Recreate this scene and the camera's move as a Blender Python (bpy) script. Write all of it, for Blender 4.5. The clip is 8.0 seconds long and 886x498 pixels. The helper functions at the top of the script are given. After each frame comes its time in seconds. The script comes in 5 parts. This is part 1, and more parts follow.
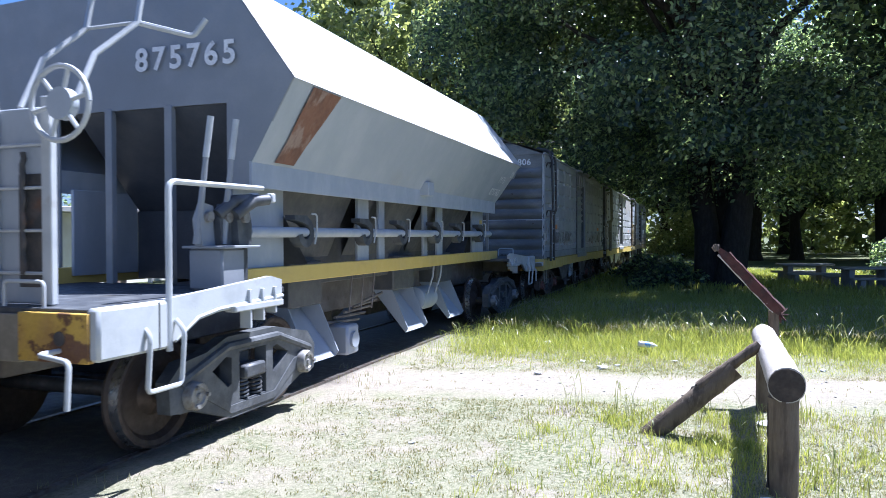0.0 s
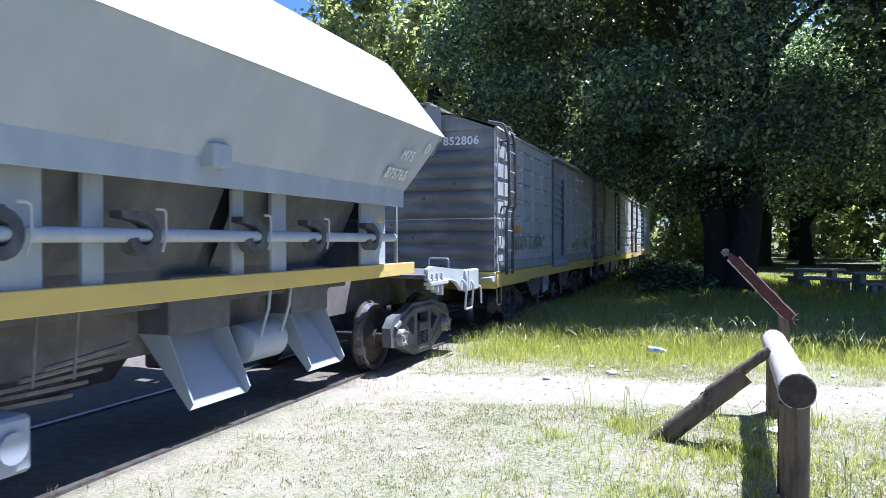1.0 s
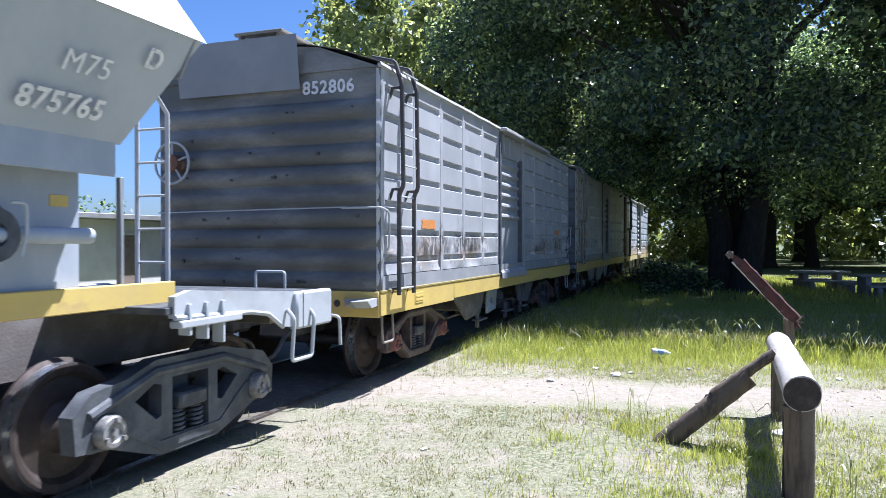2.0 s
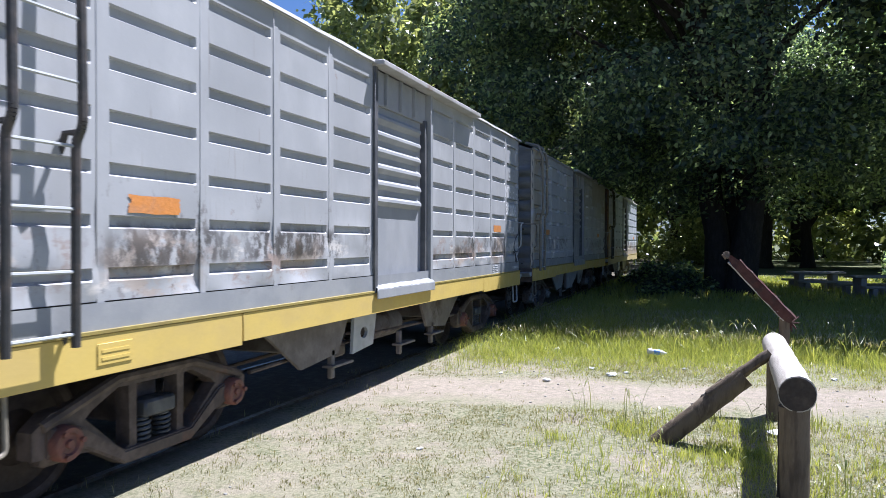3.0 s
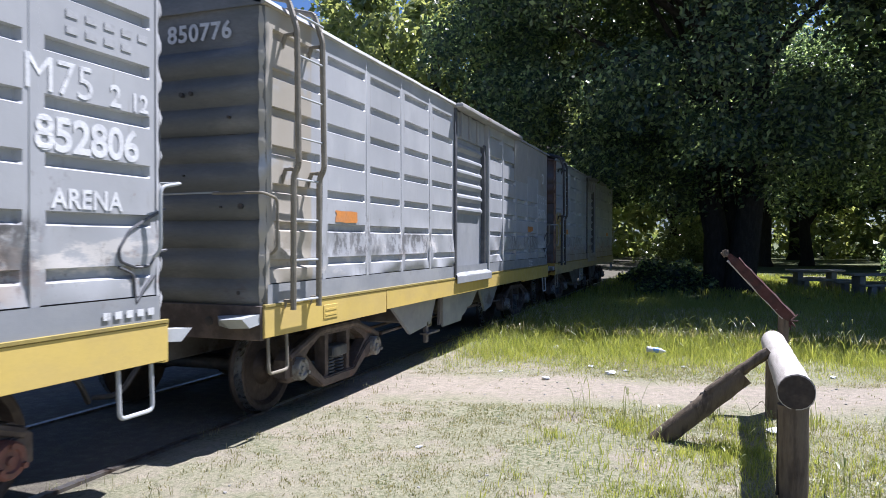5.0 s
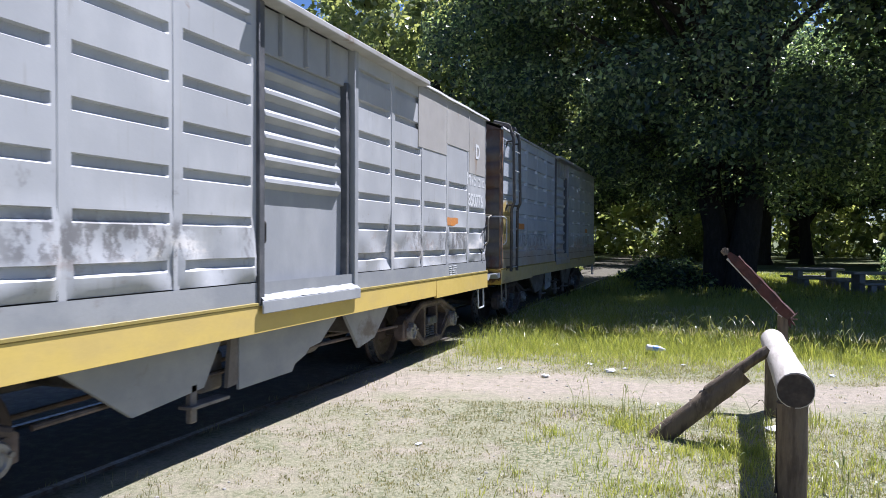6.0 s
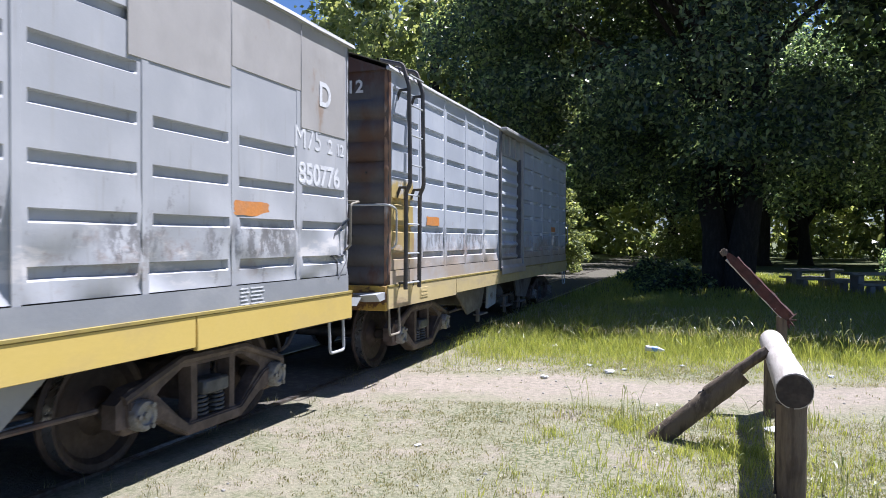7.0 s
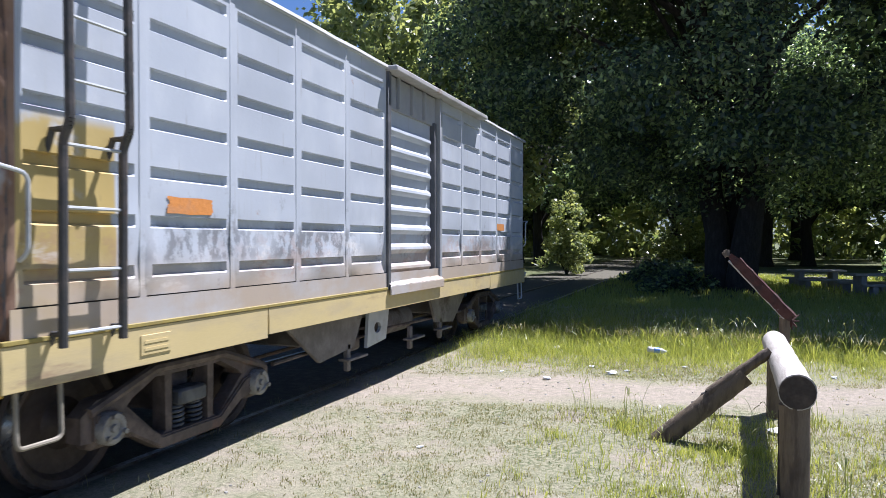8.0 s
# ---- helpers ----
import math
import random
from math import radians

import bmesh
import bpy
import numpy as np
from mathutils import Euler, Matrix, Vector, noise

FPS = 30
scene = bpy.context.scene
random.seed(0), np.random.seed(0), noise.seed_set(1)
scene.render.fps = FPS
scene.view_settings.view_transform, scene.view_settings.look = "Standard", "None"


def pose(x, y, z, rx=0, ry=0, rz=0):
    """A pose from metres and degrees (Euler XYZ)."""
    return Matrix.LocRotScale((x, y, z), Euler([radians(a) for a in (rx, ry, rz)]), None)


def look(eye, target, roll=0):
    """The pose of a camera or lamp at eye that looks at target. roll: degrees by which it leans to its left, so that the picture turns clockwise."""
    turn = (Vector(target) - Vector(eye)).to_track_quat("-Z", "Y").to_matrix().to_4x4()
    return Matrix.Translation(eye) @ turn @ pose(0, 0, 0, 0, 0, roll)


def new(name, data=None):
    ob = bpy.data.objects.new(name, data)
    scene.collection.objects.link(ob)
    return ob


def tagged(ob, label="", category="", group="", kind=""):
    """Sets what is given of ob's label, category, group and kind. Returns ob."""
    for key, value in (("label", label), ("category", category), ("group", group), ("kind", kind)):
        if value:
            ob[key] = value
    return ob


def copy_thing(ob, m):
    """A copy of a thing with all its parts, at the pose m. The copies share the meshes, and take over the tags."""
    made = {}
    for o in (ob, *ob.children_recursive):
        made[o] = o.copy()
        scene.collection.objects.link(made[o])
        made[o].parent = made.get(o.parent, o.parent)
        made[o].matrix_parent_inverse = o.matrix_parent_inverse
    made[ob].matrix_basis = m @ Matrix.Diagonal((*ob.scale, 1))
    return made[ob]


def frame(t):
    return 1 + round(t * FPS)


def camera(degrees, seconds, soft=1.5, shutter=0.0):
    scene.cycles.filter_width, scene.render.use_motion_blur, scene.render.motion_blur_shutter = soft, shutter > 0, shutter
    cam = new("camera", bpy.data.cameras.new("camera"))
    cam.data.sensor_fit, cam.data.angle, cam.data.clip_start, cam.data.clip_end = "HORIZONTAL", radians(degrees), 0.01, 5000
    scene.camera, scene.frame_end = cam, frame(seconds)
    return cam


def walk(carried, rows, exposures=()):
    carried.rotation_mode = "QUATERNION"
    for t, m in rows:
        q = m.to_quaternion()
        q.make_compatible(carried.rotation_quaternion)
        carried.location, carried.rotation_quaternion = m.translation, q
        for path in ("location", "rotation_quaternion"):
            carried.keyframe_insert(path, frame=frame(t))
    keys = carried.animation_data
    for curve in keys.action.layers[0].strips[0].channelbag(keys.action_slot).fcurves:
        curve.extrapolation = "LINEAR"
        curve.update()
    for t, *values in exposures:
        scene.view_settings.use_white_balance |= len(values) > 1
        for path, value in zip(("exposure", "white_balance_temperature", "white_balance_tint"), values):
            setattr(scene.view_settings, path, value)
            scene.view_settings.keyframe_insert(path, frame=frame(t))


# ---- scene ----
from mathutils.bvhtree import BVHTree

cam = camera(62.74, 8.0, soft=0.7, shutter=0.12)
PATH = [
    (0.0, 19.292, -0.98, 0.16), (0.5, 19.734, -0.805, 0.12), (1.0, 19.948, -0.612, 0.12), (2.5, 20.322, -0.464, 0.01),
    (3.0, 20.002, -0.512, -0.14), (3.5, 19.909, -0.673, 0.0), (4.0, 19.839, -0.552, -0.05), (4.5, 19.956, -0.449, 0.05),
    (5.0, 19.935, -0.64, -0.09), (6.5, 19.925, -0.846, -0.26), (7.0, 19.853, -0.76, -0.22), (7.5, 20.035, -0.645, -0.14),
    (8.0, 20.019, -0.639, -0.11)]
walk(cam, [(t, pose(0, 0, 1.8, 90 + p, r, y)) for t, y, p, r in PATH],
     exposures=[(0.0, 1.74, 4680, 18), (1.2, 1.74, 4680, 18), (2.5, 1.40, 4880, 17), (4.0, 1.20, 5010, 18), (5.2, 1.20, 5010, 18), (8.0, 1.20, 5010, 18)])

# ---- light: high sun ahead of the camera and over the grass side of the track ----
SUN = Vector((0.30, 0.43, 1.0)).normalized()
world = bpy.data.worlds.new("sky")
scene.world = world
world.use_nodes = True
sky = world.node_tree.nodes.new("ShaderNodeTexSky")
sky.sky_type = "NISHITA"
sky.sun_disc = False
sky.sun_elevation = math.asin(SUN.z)
sky.sun_rotation = math.atan2(SUN.x, SUN.y)
sky.air_density, sky.dust_density = 1.0, 1.0
sky.ozone_density = 4.5
world.node_tree.links.new(sky.outputs[0], world.node_tree.nodes["Background"].inputs[0])
world.node_tree.nodes["Background"].inputs[1].default_value = 0.042
sun_data = bpy.data.lights.new("sun", "SUN")
sun_data.energy, sun_data.angle, sun_data.color = 5.3, radians(0.55), (1.0, 0.855, 0.66)
sun = new("sun", sun_data)
sun.matrix_world = look(SUN * 60, (0, 0, 0))

SPEED = 5.269          # metres a second, toward the camera along the track
TRACK_X = -5.18        # centreline of the track
SIDE = 1.48            # near side of a wagon from the reference line
FAR = -1.80            # its far side
MID = -0.16            # its middle
AXIS = -0.11           # the middle of the track

# ---- materials ----
def nodes_of(name):
    m = bpy.data.materials.new(name)
    m.use_nodes = True
    t = m.node_tree
    return m, t, t.nodes["Principled BSDF"]


def noise_node(t, scale, detail=4.0, stretch=(1, 1, 1), source="Object", rough=0.55):
    co = t.nodes.new("ShaderNodeTexCoord")
    mp = t.nodes.new("ShaderNodeMapping")
    mp.inputs["Scale"].default_value = stretch
    n = t.nodes.new("ShaderNodeTexNoise")
    n.inputs["Scale"].default_value, n.inputs["Detail"].default_value, n.inputs["Roughness"].default_value = scale, detail, rough
    t.links.new(co.outputs[source], mp.inputs["Vector"])
    t.links.new(mp.outputs[0], n.inputs["Vector"])
    return n.outputs["Fac"]


def ramp(t, value, lo, hi, a=0.0, b=1.0):
    r = t.nodes.new("ShaderNodeMapRange")
    r.interpolation_type = "SMOOTHSTEP"
    for k, v in ((1, lo), (2, hi), (3, a), (4, b)):
        r.inputs[k].default_value = v
    t.links.new(value, r.inputs[0])
    return r.outputs[0]


def blend(t, fac, a, b):
    m = t.nodes.new("ShaderNodeMix")
    m.data_type = "RGBA"
    t.links.new(fac, m.inputs[0])
    for k, c in ((6, a), (7, b)):
        if isinstance(c, tuple):
            m.inputs[k].default_value = (*c, 1)
        else:
            t.links.new(c, m.inputs[k])
    return m.outputs[2]


def times(t, a, b):
    m = t.nodes.new("ShaderNodeMath")
    m.operation = "MULTIPLY"
    t.links.new(a, m.inputs[0])
    t.links.new(b, m.inputs[1])
    return m.outputs[0]


def bumped(t, p, value, strength, distance=0.01):
    b = t.nodes.new("ShaderNodeBump")
    b.inputs["Strength"].default_value, b.inputs["Distance"].default_value = strength, distance
    t.links.new(value, b.inputs["Height"])
    t.links.new(b.outputs[0], p.inputs["Normal"])


def surface(name, base, second, rough=0.6, metal=0.0, scale=3.0, stretch=(1, 1, 1), lo=0.42, hi=0.68, bump=0.25, fine=40.0, third=None, t_lo=0.6, t_hi=0.7, t_scale=1.3, speck=0.22):
    """A worn surface of two colours, with an optional third in patches."""
    m, t, p = nodes_of(name)
    col = blend(t, ramp(t, noise_node(t, scale, 6, stretch), lo, hi), base, second)
    if third:
        col = blend(t, ramp(t, noise_node(t, t_scale, 7, stretch, rough=0.65), t_lo, t_hi), col, third)
    grain = noise_node(t, fine, 3, stretch)
    col2 = blend(t, ramp(t, grain, 0.3, 0.75, 0.0, speck), col, tuple(c * 0.5 for c in base))
    t.links.new(col2, p.inputs["Base Color"])
    p.inputs["Metallic"].default_value = metal
    t.links.new(ramp(t, noise_node(t, scale * 3, 4), 0.3, 0.7, rough - 0.1, min(1.0, rough + 0.12)), p.inputs["Roughness"])
    bumped(t, p, grain, bump)
    return m


def wagon_paint(name, base, streak, rust, scuff, rust_from=0.54, yellow=None, old_top=2.6, old_end=0.86, tan=0.0, spots=()):
    """Weathered paint: rain streaks, rust spots, brushed smears and bare metal low on the side, old paint showing through."""
    m, t, p = nodes_of(name)
    co = t.nodes.new("ShaderNodeTexCoord")
    s = t.nodes.new("ShaderNodeSeparateXYZ")
    t.links.new(co.outputs["Object"], s.inputs[0])
    y, z = s.outputs[1], s.outputs[2]
    col = blend(t, ramp(t, noise_node(t, 1.6, 6, (1.2, 1.2, 0.8)), 0.4, 0.72), base, streak)
    col = blend(t, ramp(t, noise_node(t, 0.9, 5), 0.35, 0.75, 0.0, 0.5), col, tuple(c * 0.80 for c in base))
    col = blend(t, ramp(t, noise_node(t, 2.4, 5, (1, 5, 0.22), rough=0.6), 0.60, 0.76, 0.0, 0.30), col, tuple(c * k for c, k in zip(base, (0.86, 0.80, 0.68))))
    col = blend(t, ramp(t, noise_node(t, 1.4, 7, (1, 1, 0.6), rough=0.7), 0.6, 0.7, 0.0, 0.4), col, tuple(min(1, c * 1.22) for c in base))
    # thin vertical runs and scratches
    col = blend(t, ramp(t, noise_node(t, 9, 3, (1, 2.6, 0.16), rough=0.6), 0.64, 0.70, 0.0, 0.35), col, tuple(c * k for c, k in zip(base, (0.62, 0.56, 0.48))))
    if yellow:
        low = times(t, ramp(t, z, old_top - 0.1, old_top, 1.0, 0.0), ramp(t, y, old_end - 0.03, old_end, 1.0, 0.0))
        col = blend(t, times(t, low, ramp(t, noise_node(t, 1.3, 6), 0.34, 0.42)), col, yellow)
    if tan:
        foot = times(t, ramp(t, z, 1.38, 1.80, 1.0, 0.0), ramp(t, noise_node(t, 1.5, 6, (1, 0.6, 1), rough=0.6), 0.32, 0.56, 0.45, tan))
        col = blend(t, foot, col, (0.40, 0.335, 0.265))
    # rust and bare metal scraped along the lowest ribs
    strip = times(t, ramp(t, z, 1.40, 1.52), ramp(t, z, 1.72, 2.02, 1.0, 0.0))
    bare = ramp(t, noise_node(t, 1.15, 3, (1, 1, 0.5)), 0.40, 0.56)
    col = blend(t, times(t, times(t, strip, bare), ramp(t, noise_node(t, 3.0, 8, (1, 1, 1.6), rough=0.72), rust_from, rust_from + 0.10, 0.0, scuff * 0.75)), col, rust)
    col = blend(t, times(t, strip, ramp(t, noise_node(t, 2.3, 7, (1, 0.8, 2.2), rough=0.65), 0.55, 0.64, 0.0, scuff * 0.8)), col, (0.64, 0.61, 0.57))
    # soot brushed on in upright dabs between the ribs
    gap = times(t, ramp(t, z, 1.60, 1.68), ramp(t, z, 1.86, 1.98, 1.0, 0.0))
    dabs = times(t, ramp(t, noise_node(t, 5.5, 7, (1, 1.5, 0.9), rough=0.75), 0.40, 0.58), ramp(t, noise_node(t, 0.8, 3, (1, 1, 0.4)), 0.42, 0.62, 0.12, 1.0))
    col = blend(t, times(t, gap, ramp(t, dabs, 0.15, 0.9, 0.0, scuff * 0.92)), col, (0.072, 0.066, 0.064))
    # places where the steel was rubbed bare and sooted again
    for cy, cz, ry, rz in spots:
        v = t.nodes.new("ShaderNodeCombineXYZ")
        for k, (value, c, r) in enumerate(((y, cy, ry), (z, cz, rz))):
            n = t.nodes.new("ShaderNodeMath")
            n.operation = "MULTIPLY_ADD"
            n.inputs[1].default_value, n.inputs[2].default_value = 1 / r, -c / r
            t.links.new(value, n.inputs[0])
            t.links.new(n.outputs[0], v.inputs[k])
        far = t.nodes.new("ShaderNodeVectorMath")
        far.operation = "LENGTH"
        t.links.new(v.outputs[0], far.inputs[0])
        inside = ramp(t, far.outputs["Value"], 0.45, 1.05, 1.0, 0.0)
        col = blend(t, times(t, inside, ramp(t, noise_node(t, 2.2, 7, (1, 1, 2.0), rough=0.7), 0.44, 0.54, 0.0, 0.85)), col, (0.40, 0.345, 0.30))
        col = blend(t, times(t, times(t, inside, ramp(t, z, cz - 0.04, cz + 0.03)), ramp(t, noise_node(t, 4.0, 8, (1, 1.5, 1.0), rough=0.75), 0.42, 0.54, 0.0, 0.9)), col, (0.075, 0.066, 0.060))
        col = blend(t, times(t, inside, ramp(t, noise_node(t, 7.0, 8, (1, 1.2, 1.0), rough=0.75), 0.55, 0.62, 0.0, 0.7)), col, (0.13, 0.10, 0.085))
    wide = times(t, ramp(t, z, 1.30, 1.5), ramp(t, z, 2.0, 2.45, 1.0, 0.0))
    col = blend(t, times(t, wide, ramp(t, noise_node(t, 4.2, 8, (1, 1.3, 0.8), rough=0.75), 0.58, 0.66, 0.0, scuff * 0.6)), col, (0.11, 0.095, 0.085))
    col = blend(t, ramp(t, noise_node(t, 5.5, 7, rough=0.7), 0.66, 0.74, 0.0, 0.8), col, rust)
    t.links.new(col, p.inputs["Base Color"])
    grain = noise_node(t, 30, 4)
    t.links.new(ramp(t, noise_node(t, 2.5, 5), 0.35, 0.7, 0.42, 0.62), p.inputs["Roughness"])
    bumped(t, p, grain, 0.12, 0.006)
    return m


def leaf_material(name, a, b, glow=0.45, power=1.0, tint=(2.2, 2.0, 0.9)):
    m, t, p = nodes_of(name)
    g = t.nodes.new("ShaderNodeNewGeometry")
    pw = t.nodes.new("ShaderNodeMath")
    pw.operation = "POWER"
    pw.inputs[1].default_value = power
    t.links.new(g.outputs["Random Per Island"], pw.inputs[0])
    pick = pw.outputs[0]
    col = blend(t, pick, a, b)
    t.links.new(col, p.inputs["Base Color"])
    p.inputs["Roughness"].default_value = 0.33
    tr = t.nodes.new("ShaderNodeBsdfTranslucent")
    mixc = blend(t, pick, tuple(min(1, c * k) for c, k in zip(a, tint)), tuple(min(1, c * k) for c, k in zip(b, tint)))
    t.links.new(mixc, tr.inputs[0])
    ms = t.nodes.new("ShaderNodeMixShader")
    ms.inputs[0].default_value = glow
    t.links.new(p.outputs[0], ms.inputs[1])
    t.links.new(tr.outputs[0], ms.inputs[2])
    t.links.new(ms.outputs[0], t.nodes["Material Output"].inputs[0])
    return m


def ground_material():
    m, t, p = nodes_of("dry_grass_and_sand")
    dry = blend(t, ramp(t, noise_node(t, 38, 6, (1, 0.6, 1), rough=0.7), 0.35, 0.7), (0.290, 0.272, 0.184), (0.112, 0.124, 0.058))
    dry = blend(t, ramp(t, noise_node(t, 0.9, 6), 0.4, 0.6), dry, blend(t, ramp(t, noise_node(t, 25, 5), 0.4, 0.65), (0.262, 0.250, 0.162), (0.088, 0.106, 0.042)))
    sand = blend(t, ramp(t, noise_node(t, 14, 6, rough=0.7), 0.35, 0.7), (0.325, 0.282, 0.225), (0.220, 0.192, 0.150))
    co = t.nodes.new("ShaderNodeTexCoord")
    s = t.nodes.new("ShaderNodeSeparateXYZ")
    t.links.new(co.outputs["Object"], s.inputs[0])
    wob = noise_node(t, 0.7, 5)

    def add(a, b, k):
        n = t.nodes.new("ShaderNodeMath")
        n.operation = "MULTIPLY_ADD"
        n.inputs[1].default_value = k
        t.links.new(b, n.inputs[0])
        t.links.new(a, n.inputs[2])
        return n.outputs[0]
    yy = add(add(s.outputs[1], wob, 1.6), s.outputs[0], -0.17)
    path = times(t, ramp(t, yy, 9.0, 9.6), ramp(t, yy, 10.5, 11.1, 1.0, 0.0))
    bald = times(t, ramp(t, add(s.outputs[0], wob, 1.6), -2.6, -1.2, 1.0, 0.0), ramp(t, s.outputs[1], 10.5, 12.5, 1.0, 0.0))
    patch = ramp(t, noise_node(t, 1.1, 7, rough=0.65), 0.52, 0.64, 0.0, 0.75)
    near = ramp(t, s.outputs[1], 11.0, 13.0, 1.0, 0.0)
    col = blend(t, times(t, patch, near), dry, sand)
    col = blend(t, times(t, bald, ramp(t, noise_node(t, 2.0, 8, rough=0.7), 0.42, 0.62, 0.05, 0.7)), col, sand)
    col = blend(t, times(t, path, ramp(t, noise_node(t, 5, 6), 0.3, 0.5, 0.55, 1.0)), col, sand)
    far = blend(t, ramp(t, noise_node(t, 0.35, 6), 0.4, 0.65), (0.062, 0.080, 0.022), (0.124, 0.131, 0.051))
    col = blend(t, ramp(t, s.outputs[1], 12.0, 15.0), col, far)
    # soil along the track darkened to deepen the shade under the train
    track = times(t, ramp(t, s.outputs[0], -9.2, -8.2), ramp(t, add(s.outputs[0], wob, 0.9), -4.1, -3.7, 1.0, 0.0))
    col = blend(t, times(t, track, ramp(t, noise_node(t, 9, 5), 0.3, 0.6, 0.65, 0.97)), col, (0.095, 0.084, 0.068))
    # trodden dark crumbs and pale straw over everything near
    col = blend(t, times(t, near, ramp(t, noise_node(t, 55, 4, rough=0.7), 0.62, 0.70, 0.0, 0.55)), col, (0.07, 0.062, 0.045))
    col = blend(t, times(t, near, ramp(t, noise_node(t, 42, 4, (1, 0.5, 1), rough=0.65), 0.64, 0.70, 0.0, 0.6)), col, (0.40, 0.37, 0.265))
    t.links.new(col, p.inputs["Base Color"])
    p.inputs["Roughness"].default_value = 0.95
    bumped(t, p, noise_node(t, 30, 6, rough=0.7), 0.9, 0.03)
    return m


GREY = (0.372, 0.383, 0.400)
SIDE_PAINT = {
    "a": wagon_paint("grey_paint_scraped", GREY, (0.435, 0.446, 0.462), (0.25, 0.175, 0.135), 1.0, 0.50, spots=((1.6, 1.62, 0.62, 0.34), (10.65, 1.62, 0.60, 0.36), (3.6, 1.66, 0.5, 0.2), (8.4, 1.6, 0.5, 0.2))),
    "b": wagon_paint("grey_paint_dented", (0.400, 0.413, 0.434), (0.475, 0.486, 0.502), (0.28, 0.23, 0.20), 0.7, yellow=(0.40, 0.37, 0.31), old_top=4.1),
    "c": wagon_paint("pale_blue_grey_paint", (0.435, 0.470, 0.528), (0.505, 0.538, 0.585), (0.34, 0.22, 0.165), 0.62, 0.48, yellow=(0.44, 0.34, 0.125), tan=1.0),
}
# mottled wagon ends, darker than the sides
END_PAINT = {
    "a": surface("dark_mottled_grey_paint", (0.105, 0.110, 0.110), (0.23, 0.232, 0.222), 0.6, 0, 1.6, (0.4, 1, 1.4), third=(0.08, 0.06, 0.045), t_lo=0.6, t_hi=0.7),
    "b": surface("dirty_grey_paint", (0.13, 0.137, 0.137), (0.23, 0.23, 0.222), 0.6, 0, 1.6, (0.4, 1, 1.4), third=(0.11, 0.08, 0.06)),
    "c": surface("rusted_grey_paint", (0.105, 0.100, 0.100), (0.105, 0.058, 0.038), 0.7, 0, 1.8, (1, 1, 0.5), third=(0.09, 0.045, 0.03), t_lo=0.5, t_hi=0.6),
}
YELLOW = surface("yellow_sill_paint", (0.60, 0.455, 0.115), (0.54, 0.41, 0.13), 0.5, 0, 2.5, (1, 0.5, 1), third=(0.413, 0.304, 0.138), t_lo=0.6, t_hi=0.72, speck=0.06, bump=0.06)
CREAM = surface("faded_yellow_sill_paint", (0.52, 0.425, 0.20), (0.44, 0.365, 0.21), 0.6, 0, 2.5, (1, 0.4, 2), third=(0.287, 0.205, 0.131), t_lo=0.56, t_hi=0.68, speck=0.06, bump=0.06)
YELLOW_RUST = surface("yellow_paint_flaking_to_rust", (0.476, 0.312, 0.041), (0.369, 0.221, 0.049), 0.65, 0, 5, third=(0.107, 0.049, 0.025), t_lo=0.5, t_hi=0.56, t_scale=3.5)
WHITE_STEEL = surface("white_painted_steel", (0.43, 0.45, 0.465), (0.36, 0.38, 0.395), 0.45, 0, 3, third=(0.288, 0.274, 0.252), t_lo=0.6, t_hi=0.75, bump=0.1, speck=0.06)
DARK_STEEL = surface("dark_weathered_steel", (0.06, 0.06, 0.06), (0.11, 0.095, 0.085), 0.6, 0.3, 6, third=(0.14, 0.08, 0.05))
OLIVE_STEEL = surface("brown_painted_steel", (0.208, 0.188, 0.144), (0.264, 0.240, 0.192), 0.6, 0, 6)
BOGIE = surface("rusty_brown_cast_steel", (0.088, 0.070, 0.060), (0.155, 0.122, 0.102), 0.75, 0.1, 6, third=(0.140, 0.082, 0.058), t_lo=0.60, t_hi=0.68)
BOGIE_GREY = surface("dark_steel_and_deck_shade", (0.060, 0.066, 0.076), (0.120, 0.128, 0.136), 0.55, 0.2, 5, third=(0.048, 0.044, 0.040))
BOGIE_DUST = surface("dusty_grey_cast_steel", (0.062, 0.068, 0.076), (0.115, 0.122, 0.130), 0.6, 0, 4, third=(0.06, 0.06, 0.06))
WHEEL = surface("rusty_wheel_steel", (0.056, 0.044, 0.038), (0.084, 0.064, 0.054), 0.6, 0.4, 7, third=(0.064, 0.048, 0.040))
TREAD = surface("polished_wheel_tread", (0.5, 0.5, 0.5), (0.4, 0.39, 0.38), 0.3, 0.9, 8, bump=0.05)
CAP = surface("grey_bearing_cap", (0.272, 0.272, 0.264), (0.160, 0.144, 0.128), 0.5, 0.3, 14)
CAP_RED = surface("red_brown_bearing_cap", (0.20, 0.085, 0.065), (0.13, 0.07, 0.055), 0.6, 0.1, 12)
UNDER = surface("dusty_underframe_steel", (0.145, 0.130, 0.118), (0.215, 0.20, 0.184), 0.75, 0, 4, third=(0.074, 0.056, 0.043))
DOOR = surface("grey_door_paint", (0.30, 0.314, 0.335), (0.345, 0.357, 0.375), 0.5, 0, 2, (1, 1, 0.5), third=(0.200, 0.200, 0.200), t_lo=0.62, t_hi=0.75, bump=0.1, speck=0.06)
# a darker grey than the side panels
BAND = surface("darker_grey_band_paint", (0.255, 0.268, 0.285), (0.315, 0.325, 0.335), 0.55, 0, 2.2, (1, 0.7, 1), third=(0.17, 0.15, 0.135), t_lo=0.60, t_hi=0.70, bump=0.08, speck=0.06)
